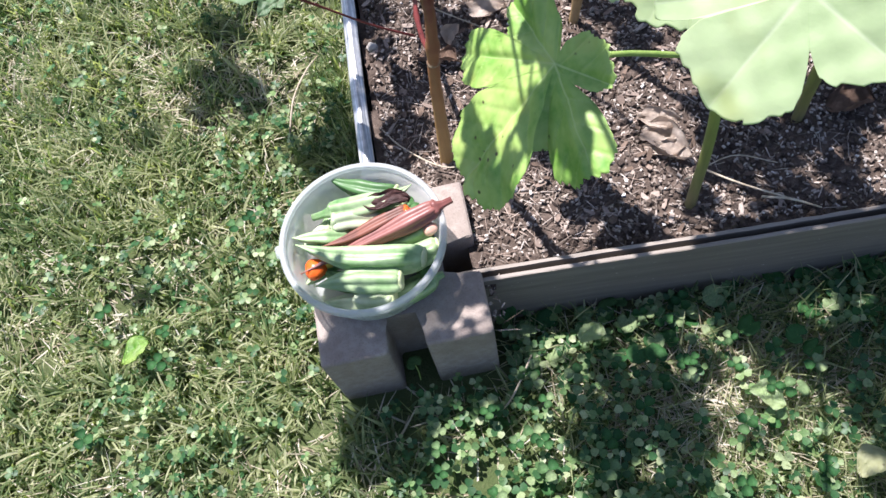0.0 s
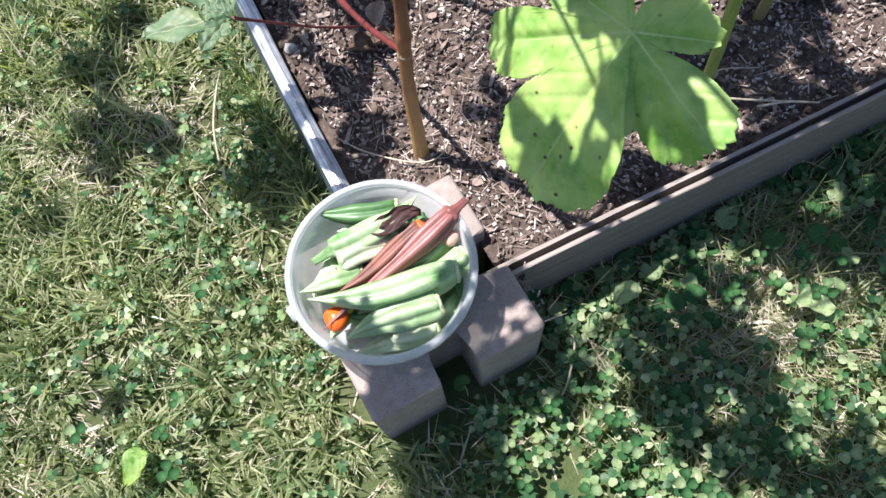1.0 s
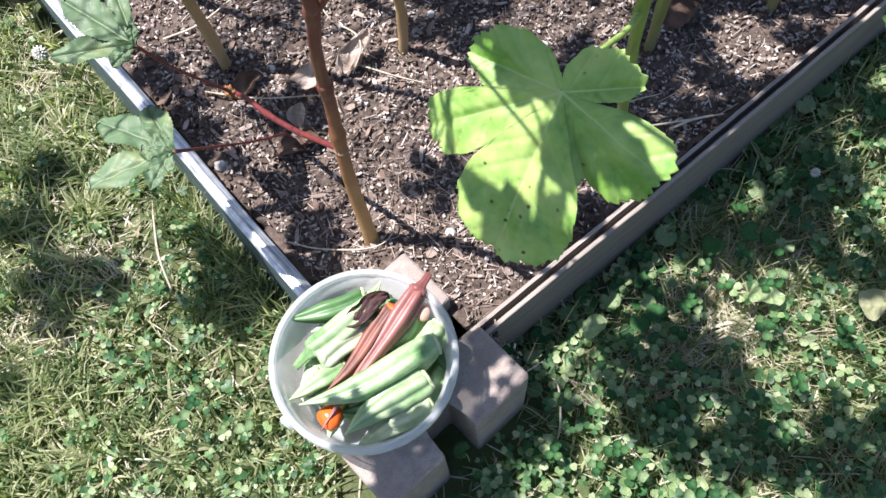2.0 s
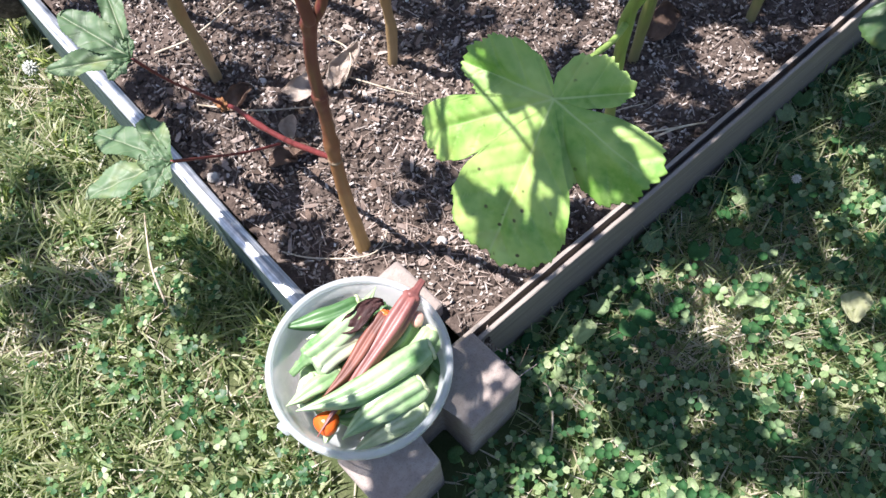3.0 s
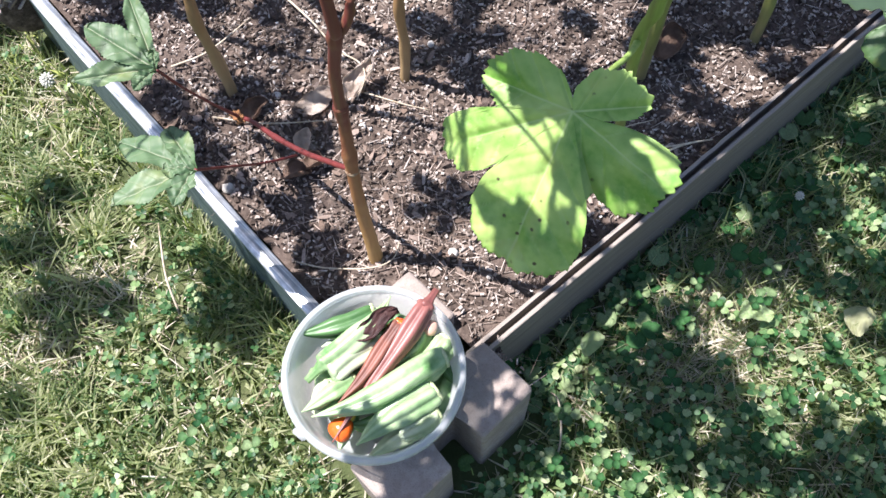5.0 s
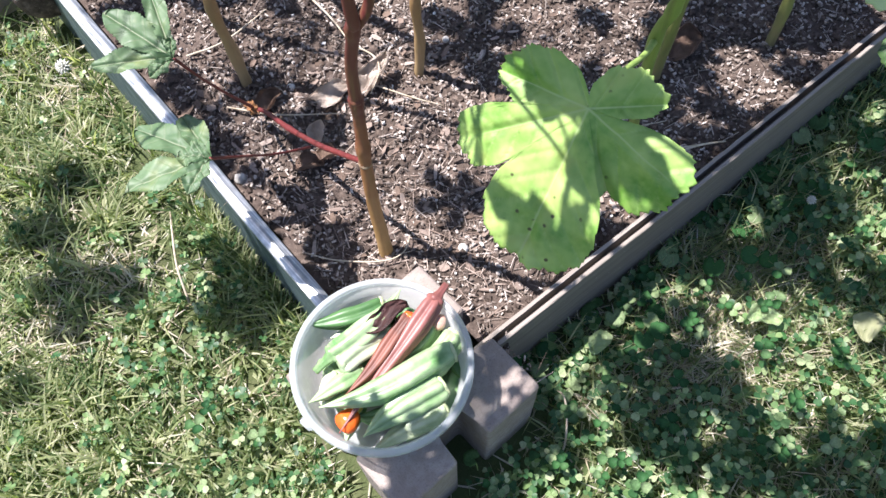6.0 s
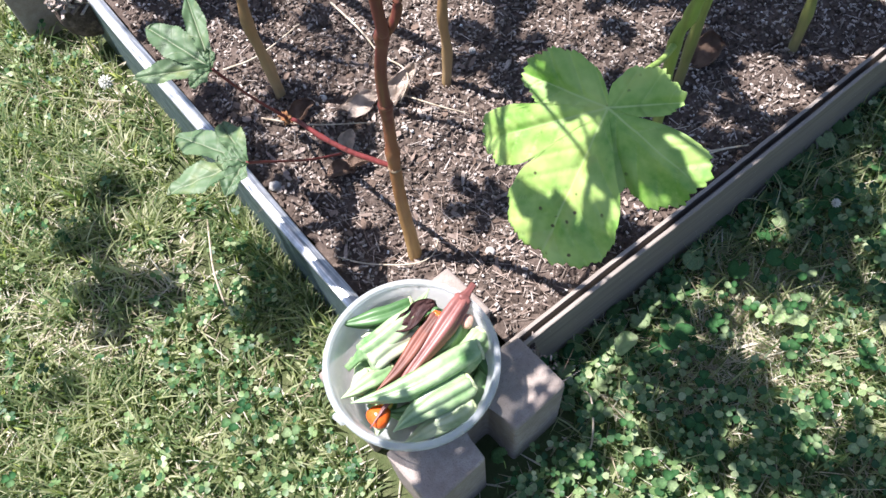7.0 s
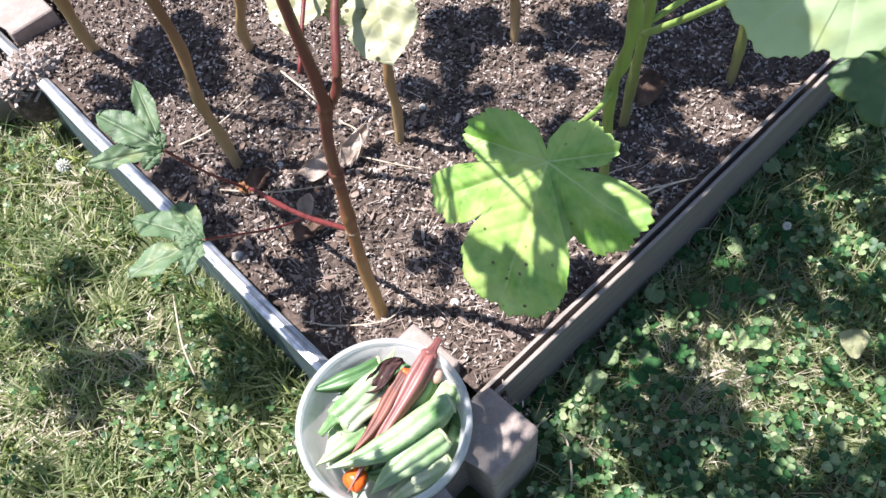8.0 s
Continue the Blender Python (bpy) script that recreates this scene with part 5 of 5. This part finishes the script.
def round_leaf_mesh():
    """A scalloped, kidney-shaped weed leaf."""
    vs, fs = [(0, 0, 0)], []
    n = 30
    for k in (1, 2, 3):
        for s in range(n):
            a = 2 * math.pi * s / n
            cut = 1 - 0.7 * math.exp(-((a - math.pi) / 0.3) ** 2)
            q = 0.0135 * k / 3 * (cut if k > 1 else 1 - (1 - cut) * 0.5) * (1 + (0.05 * math.cos(10 * a) if k == 3 else 0))
            vs.append((q * math.cos(a) + 0.002, q * math.sin(a), 0.0022 * (k / 3) ** 2 * (1 + 0.5 * math.cos(3 * a))))
    fs += [(0, 1 + s, 1 + (s + 1) % n) for s in range(n)]
    for k in (0, 1):
        o = 1 + k * n
        fs += [(o + s, o + n + s, o + n + (s + 1) % n, o + (s + 1) % n) for s in range(n)]
    nv = len(vs)
    rim = 1 + 2 * n
    allf = fs + [tuple(i + nv for i in q[::-1]) for q in fs] + [(rim + s, rim + nv + s, rim + nv + (s + 1) % n, rim + (s + 1) % n) for s in range(n)]
    me = bpy.data.meshes.new("round_leaf")
    me.from_pydata(vs + [(x, y, z - 0.0003) for x, y, z in vs], [], allf)
    me.shade_smooth()
    return me


ROUND = round_leaf_mesh()


def build_weed(seed):
    g = random.Random(seed)
    h = 0.05
    ob = thing("ground_ivy", pose(0, 0, 0), "round-leaved ground ivy growing along the board", "weed", "weeds along the bed")
    le = link_mesh("leaf", ROUND, M_CLOVER_ONE, ob)
    le.matrix_basis = Matrix.Translation((0.004, 0, h)) @ Euler((g.uniform(-0.3, 0.3), g.uniform(-0.3, 0.3), g.uniform(0, 6))).to_matrix().to_4x4()
    part("stalk", tube([(0, 0, -0.002), (0.001, 0.001, h * 0.5), (0.004, 0, h)], (0.0009, 0.0007), 5, 3), M_PETIOLE_GREEN, ob)
    return ob


weeds = [build_weed(k) for k in range(3)]
spots = scatter(80, (0.12, 0.75, -0.16, -0.03), lambda x, y: 1.0 if y > board_y(x) - 0.1 else 0.1, 91) + scatter(14, (0.1, 0.6, -0.4, -0.15), lambda x, y: 1.0, 93)
spots += [(0.001, -0.105, 0.045), (0.125, -0.045, 0.02), (0.135, -0.07, 0.01)]
for k, (x, y, z) in enumerate(spots):
    z -= 0.022 if x > 0.1 and y > board_y(x) - 0.08 else 0
    m = pose(x, y, z, g.uniform(-14, 14), g.uniform(-14, 14), g.uniform(0, 360)) @ Matrix.Scale(g.uniform(0.6, 1.05), 4)
    if k < 3:
        weeds[k].matrix_basis = m
    else:
        ob = copy_thing(weeds[k % 3], m)
        ob.matrix_basis = m

# ---- mulch ----
def chip_cloud(n, seed, long, wide, thick):
    g = random.Random(seed)
    verts, faces = [], []
    made = 0
    while made < n:
        x, y = g.uniform(-0.02, 1.1), g.uniform(-0.08, 1.0)
        if outside(x, y, -0.02) or (x < 0.1 and y < 0.1) or g.random() > 1.25 - 0.55 * math.hypot(x, y):
            continue
        made += 1
        z = soil_height(x, y) + g.uniform(-0.001, 0.005)
        a, b, t = g.uniform(*long) / 2, g.uniform(*wide) / 2, g.uniform(*thick)
        m = Matrix.Translation((x, y, z)) @ Euler((g.gauss(0, 0.35), g.gauss(0, 0.3), g.uniform(0, 6.28))).to_matrix().to_4x4()
        o = len(verts)
        top = [(-a, -b * g.uniform(0.3, 1), t), (a * g.uniform(0.5, 1), -b, t * 0.8), (a, b * g.uniform(0.2, 1), t), (-a * g.uniform(0.4, 1), b, t)]
        verts += [tuple(m @ Vector(q)) for q in top] + [tuple(m @ Vector((q[0], q[1], -t * 0.4))) for q in top]
        faces += [(o, o + 1, o + 2, o + 3)] + [(o + i, o + 4 + i, o + 4 + (i + 1) % 4, o + (i + 1) % 4) for i in range(4)]
    return verts, faces


v, f = chip_cloud(24000, 41, (0.0016, 0.0082), (0.0012, 0.0042), (0.0005, 0.0024))
soup("mulch", v, f, M_CHIP, "shredded brown and grey wood mulch", "mulch", smooth=False)
v, f = chip_cloud(3000, 42, (0.008, 0.03), (0.0006, 0.0016), (0.0004, 0.001))
soup("mulch_fibre", v, f, M_CHIP, "thin dry mulch fibres on the soil", "mulch", smooth=False)
v, f = chip_cloud(260, 43, (0.0015, 0.006), (0.0015, 0.0045), (0.0012, 0.0026))
soup("perlite", v, f, M_PERLITE, "white perlite grains in the soil", "perlite", smooth=False)
v, f = blade_cloud([(x, y, soil_height(x, y) + 0.001) for x, y in ((0.11 + 0.12 * a, 0.12 + 0.12 * b) for a, b in nrng.normal(0, 1, (1100, 2)).tolist()) if not outside(x, y, -0.015) and not (x < 0.1 and y < 0.1)], (0.01, 0.035), (0.0007, 0.0016), (1.35, 1.65), (-0.15, 0.15), 44)
soup("grass_clippings", v, f, M_CLIP, "dry tan grass clippings on the soil", "clippings")


def build_heap():
    """A little heap of pale chips that buries the end of the metal edging."""
    g = random.Random(61)
    verts, faces = [], []
    for k in range(520):
        a, q = g.uniform(0, 6.283), math.sqrt(g.random())
        x, y = 0.018 + 0.06 * q * math.cos(a), 0.852 + 0.032 * q * math.sin(a)
        z = 0.105 + 0.046 * math.sqrt(max(0, 1 - q * q)) + g.uniform(-0.004, 0.004)
        ln, w, t = g.uniform(0.005, 0.013), g.uniform(0.002, 0.005), g.uniform(0.001, 0.002)
        m = Matrix.Translation((x, y, z)) @ Euler((g.gauss(0, 0.6), g.gauss(0, 0.6), g.uniform(0, 6.28))).to_matrix().to_4x4()
        o = len(verts)
        top = [(-ln, -w, t), (ln, -w * 0.8, t), (ln * 0.8, w, t), (-ln * 0.9, w * 0.7, t)]
        verts += [tuple(m @ Vector(c)) for c in top] + [tuple(m @ Vector((c[0], c[1], -t))) for c in top]
        faces += [(o, o + 1, o + 2, o + 3), (o + 7, o + 6, o + 5, o + 4)] + [(o + i, o + 4 + i, o + 4 + (i + 1) % 4, o + (i + 1) % 4) for i in range(4)]
    soup("mulch_heap", verts, faces, M_CHIP_PALE, "heap of pale dry wood chips over the metal edging", "mulch", smooth=False)
    bm = bmesh.new()
    bmesh.ops.create_uvsphere(bm, u_segments=28, v_segments=14, radius=1, matrix=Matrix.Translation((0.018, 0.852, 0.085)) @ Matrix.Diagonal((0.062, 0.033, 0.06, 1)))
    for v in bm.verts:
        v.co += v.normal * 0.004 * noise.noise(v.co * 90) if v.normal.length else Vector()
    tagged(part("soil_mound", bm, M_SOIL), "small mound of dark soil under pale chips", "soil")


build_heap()


def crumb_cloud(n, seed):
    """Crumbs of dark soil, uneven eight-sided lumps."""
    g = random.Random(seed)
    verts, faces = [], []
    while len(verts) < n * 6:
        x, y = g.uniform(0.0, 1.0), g.uniform(-0.05, 1.0)
        if outside(x, y, -0.015) or (x < 0.1 and y < 0.1):
            continue
        s = g.uniform(0.002, 0.0065)
        z = soil_height(x, y) + s * 0.4
        o = len(verts)
        m = Euler((g.uniform(0, 3), g.uniform(0, 3), g.uniform(0, 3))).to_matrix()
        for d in ((1, 0, 0), (0, 1, 0), (-1, 0, 0), (0, -1, 0), (0, 0, 1), (0, 0, -1)):
            q = m @ (Vector(d) * s * g.uniform(0.7, 1.2))
            verts.append((x + q.x, y + q.y, z + q.z))
        faces += [(o + a, o + b, o + c) for a, b, c in ((0, 1, 4), (1, 2, 4), (2, 3, 4), (3, 0, 4), (1, 0, 5), (2, 1, 5), (3, 2, 5), (0, 3, 5))]
    return verts, faces


v, f = crumb_cloud(7500, 45)
soup("soil_crumbs", v, f, M_SOIL, "loose dark soil crumbs", "soil", smooth=False)

# ---- dry leaves, stalks and stones on the bed and lawn ----
def build_curl(name, at, along, normal, size, mat, label, seed, roll=2.2, narrow=0.4):
    """A shrivelled leaf, rolled across its width."""
    g = random.Random(seed)
    bm = bmesh.new()
    nu, nv = 16, 12
    grid = []
    for i in range(nu + 1):
        u = i / nu
        half = narrow * size * math.sin(math.pi * min(1, 0.06 + u * 0.94)) ** 0.7
        row = []
        for j in range(nv + 1):
            a = (j / nv - 0.5) * roll * (0.6 + 0.6 * u)
            rad = half / max(0.3, roll * 0.5)
            p = Vector((u * size, rad * math.sin(a) * 1.6, rad * (1 - math.cos(a)) + 0.1 * size * math.sin(u * 3.0)))
            p += Vector((0, 0.06 * size * noise.noise(Vector((u * 6, j * 0.5, seed + 9))), 0.1 * size * noise.noise(Vector((u * 5, j * 0.5, seed)))))
            p.y += 0.12 * size * math.sin(u * 4 + seed)
            row.append(bm.verts.new(p))
        grid.append(row)
    for i in range(nu):
        for j in range(nv):
            bm.faces.new((grid[i][j], grid[i + 1][j], grid[i + 1][j + 1], grid[i][j + 1]))
    bmesh.ops.solidify(bm, geom=list(bm.faces), thickness=0.0006)
    ob = part(name, bm, mat)
    ob.matrix_basis = frame_of(at, along, normal)
    return tagged(ob, label, "dry leaf")


for k, (at, along, size, roll, narrow, lab) in enumerate((
        ((0.215, 0.335, 0.118), (0.6, 0.35, 0.3), 0.066, 4.2, 0.26, "curled pale dry leaf lying on the mulch"),
        ((0.2, 0.345, 0.114), (0.85, 0.25, 0.12), 0.055, 3.6, 0.22, "rolled pale dry leaf on the mulch"),
        ((0.155, 0.385, 0.114), (0.9, -0.35, 0.05), 0.06, 3.0, 0.28, "grey rolled dry leaf on the mulch"),
        ((0.088, 0.325, 0.112), (0.3, -0.8, 0.2), 0.042, 4.6, 0.45, "crumpled brown dry leaf under the red shoot"),
        ((0.105, 0.31, 0.118), (0.5, -0.5, 0.1), 0.034, 4.4, 0.45, "brown shrivelled dry leaf under the red shoot"),
        ((0.122, 0.325, 0.118), (0.4, 0.3, 0.4), 0.03, 3.4, 0.4, "small crumpled tan dry leaf"),
        ((0.325, 0.12, 0.114), (0.75, -0.5, 0.1), 0.072, 3.4, 0.3, "pale torn dry leaf beside the green stem"),
        ((0.33, 0.14, 0.118), (0.9, -0.3, 0.25), 0.055, 3.8, 0.3, "pale rolled dry leaf beside the green stem"),
        ((0.325, 0.1, 0.116), (0.95, -0.1, 0.05), 0.06, 4.0, 0.22, "narrow pale dry leaf beside the green stem"),
        ((0.09, 0.43, 0.114), (0.8, -0.3, 0.1), 0.05, 4.2, 0.35, "dark shrivelled dry leaf near the metal edging"),
        ((0.56, 0.115, 0.112), (0.9, -0.4, 0.12), 0.055, 4.4, 0.5, "brown dead leaf lump in the mulch"))):
    build_curl("dry_leaf", at, along, (0.1 * (k % 3) - 0.1, -0.2, 1), size, M_DRY_BROWN if "brown" in lab or "dark" in lab else M_DRY, lab, k + 1, roll, narrow)


for k, (at, along, size, mat, lab) in enumerate((
        ((-0.371, 0.0, 0.045), (0.9, 0.3, 0.1), 0.042, M_LEAF, "pale yellow-green fallen leaf lying on the lawn"),
        ((0.45, -0.31, 0.045), (0.9, 0.25, 0.15), 0.04, M_LEAF_OLD, "pale yellowing broad leaf among the clover"),
        ((0.37, -0.2, 0.045), (0.8, -0.5, 0.1), 0.04, M_LEAF_SUN_PALE, "pale broad weed leaf among the clover"),
        ((0.2, -0.105, 0.05), (0.7, 0.6, 0.1), 0.032, M_LEAF_SUN_PALE, "small pale weed leaf beside the board"))):
    build_curl("fallen_leaf", at, along, (0.1, 0.25, 1), size, mat, lab, 30 + k, 0.7, 0.3)


husk = build_curl("okra_pod", (0.036, 0.037, 0.2165), (-0.9, 0.43, -0.06), (0.2, -0.3, 1), 0.054, M_POD_PURPLE, "shrivelled dark purple okra pod husk on the heap", 61, 3.2, 0.2)
tagged(husk, "shrivelled dark purple okra pod husk on the heap", "okra", "okra in the tub")


def build_stalk(pts, rad, mat, label, name="dry_stalk", seed=0):
    return tagged(part(name, tube(pts, (rad, rad * 0.9, rad * 0.6), 6, 5, seed=seed), mat), label, "stalk", "dry stalks on the bed")


for k, (pts, rad, lab) in enumerate((
        ([(0.014, 0.21, 0.118), (0.035, 0.176, 0.12), (0.073, 0.138, 0.122), (0.1, 0.13, 0.12), (0.122, 0.142, 0.121)], 0.0011, "thin bent dry twig on the soil"),
        ([(0.266, 0.545, 0.124), (0.262, 0.47, 0.127), (0.254, 0.417, 0.125)], 0.0016, "straight pale dry stalk on the mulch"),
        ([(0.254, 0.417, 0.123), (0.258, 0.37, 0.135), (0.24, 0.335, 0.15), (0.215, 0.325, 0.135)], 0.0013, "bent pale dry stalk of a dead leaf"),
        ([(0.235, 0.338, 0.122), (0.256, 0.29, 0.124), (0.278, 0.256, 0.12)], 0.0012, "short dry stalk on the mulch"),
        ([(0.436, 0.0, 0.124), (0.462, -0.014, 0.132), (0.49, -0.034, 0.135)], 0.0016, "dry stalk resting on the board"),
        ([(0.38, 0.055, 0.124), (0.42, 0.02, 0.126), (0.476, -0.024, 0.134)], 0.0014, "pale dry stalk leaning on the board"),
        ([(0.36, 0.045, 0.12), (0.42, 0.06, 0.126), (0.47, 0.04, 0.122)], 0.001, "thin dry stalk on the mulch"),
        ([(0.07, 0.45, 0.118), (0.11, 0.39, 0.124), (0.17, 0.34, 0.12)], 0.0013, "dry stalk near the red shoot"),
        ([(0.08, 0.56, 0.116), (0.13, 0.54, 0.122), (0.21, 0.55, 0.118)], 0.0015, "dry straw across the mulch"))):
    build_stalk(pts, rad, M_STRAW_ONE, lab, seed=200 + k)
build_stalk([(0.078, -0.16, 0.01), (0.1, -0.15, 0.03), (0.12, -0.13, 0.05), (0.133, -0.112, 0.052), (0.14, -0.095, 0.02)], 0.0014, M_STRAW_ONE, "dry grass stem arching beside the block", "dry_grass_stem", 231)
build_stalk([(-0.125, 0.3, 0.03), (-0.108, 0.34, 0.055), (-0.085, 0.385, 0.055), (-0.068, 0.43, 0.03)], 0.0016, M_STRAW_ONE, "dry grass stem lying in the lawn", "dry_grass_stem", 232)


def build_stone(at, size, mat, label, name="stone", seed=0, category="stone"):
    bm = bmesh.new()
    bmesh.ops.create_icosphere(bm, subdivisions=3, radius=1)
    for v in bm.verts:
        v.co *= size * (1 + 0.22 * noise.noise(v.co * 1.4 + Vector((seed * 3.1, 0, 0))))
        v.co.z *= 0.7
    ob = part(name, bm, mat)
    ob.matrix_basis = Matrix.Translation(at)
    return tagged(ob, label, category)


def build_flower(at, seed, size=1.0):
    """A clover head: many small florets on a ball."""
    g = random.Random(seed)
    ob = thing("clover_flower", Matrix.Translation(at), "white clover flower head in the lawn", "flower")
    bm = bmesh.new()
    for k in range(40):
        z = 1 - 1.7 * k / 40
        a = k * 2.4
        q = math.sqrt(max(0, 1 - z * z))
        d = Vector((q * math.cos(a), q * math.sin(a), z))
        bmesh.ops.create_cone(bm, cap_ends=True, segments=5, radius1=0.0022 * size, radius2=0.0009 * size, depth=0.008 * size, matrix=Matrix.Translation(d * 0.0075 * size) @ d.to_track_quat("Z", "Y").to_matrix().to_4x4())
    part("head", bm, M_FLOWER, ob)
    part("stalk", tube([(0, 0, -0.05), (0.002, 0.001, -0.02), (0, 0, 0)], (0.001, 0.0009), 6, 3), M_PETIOLE_GREEN, ob)


for k, (x, y) in enumerate(((-0.048, 0.728), (0.56, -0.15))):
    build_flower((x, y, 0.052), k, 1.0 - 0.45 * k)
for k, (x, y, s) in enumerate(((0.021, 0.355, 0.0085), (0.125, 0.315, 0.006), (0.155, 0.425, 0.006), (0.2, 0.3, 0.005), (0.16, 0.09, 0.007), (0.43, 0.2, 0.006), (0.36, 0.34, 0.005), (0.24, 0.1, 0.006))):
    build_stone((x, y, soil_height(x, y) + 0.002), s, M_STONE, "small pale stone on the mulch", seed=k)

# loose chips that lie on top near the corner, one by one, as pieces of the soil
def chip_mesh(k):
    g = random.Random(400 + k)
    a, b, t = g.uniform(0.006, 0.012), g.uniform(0.0022, 0.005), g.uniform(0.0008, 0.0018)
    bm = prism([(-a, -b * 0.5), (-a * 0.3, -b), (a, -b * 0.7), (a * 0.8, b * 0.6), (0, b), (-a * 0.9, b * 0.7)], 0, t, 0)
    me = bpy.data.meshes.new("wood_chip")
    bm.to_mesh(me)
    bm.free()
    me.materials.append(M_CHIP_ONE)
    return me


CHIPS = [chip_mesh(k) for k in range(8)]
g = random.Random(55)
made = 0
while made < 280:
    x, y = g.uniform(0.02, 0.5), g.uniform(-0.02, 0.5)
    if outside(x, y, -0.02) or (x < 0.1 and y < 0.1):
        continue
    ob = new("wood_chip", CHIPS[made % 8])
    ob.parent = soil
    ob.matrix_basis = pose(x, y, soil_height(x, y) + g.uniform(0.001, 0.005), g.gauss(0, 16), g.gauss(0, 16), g.uniform(0, 360))
    made += 1
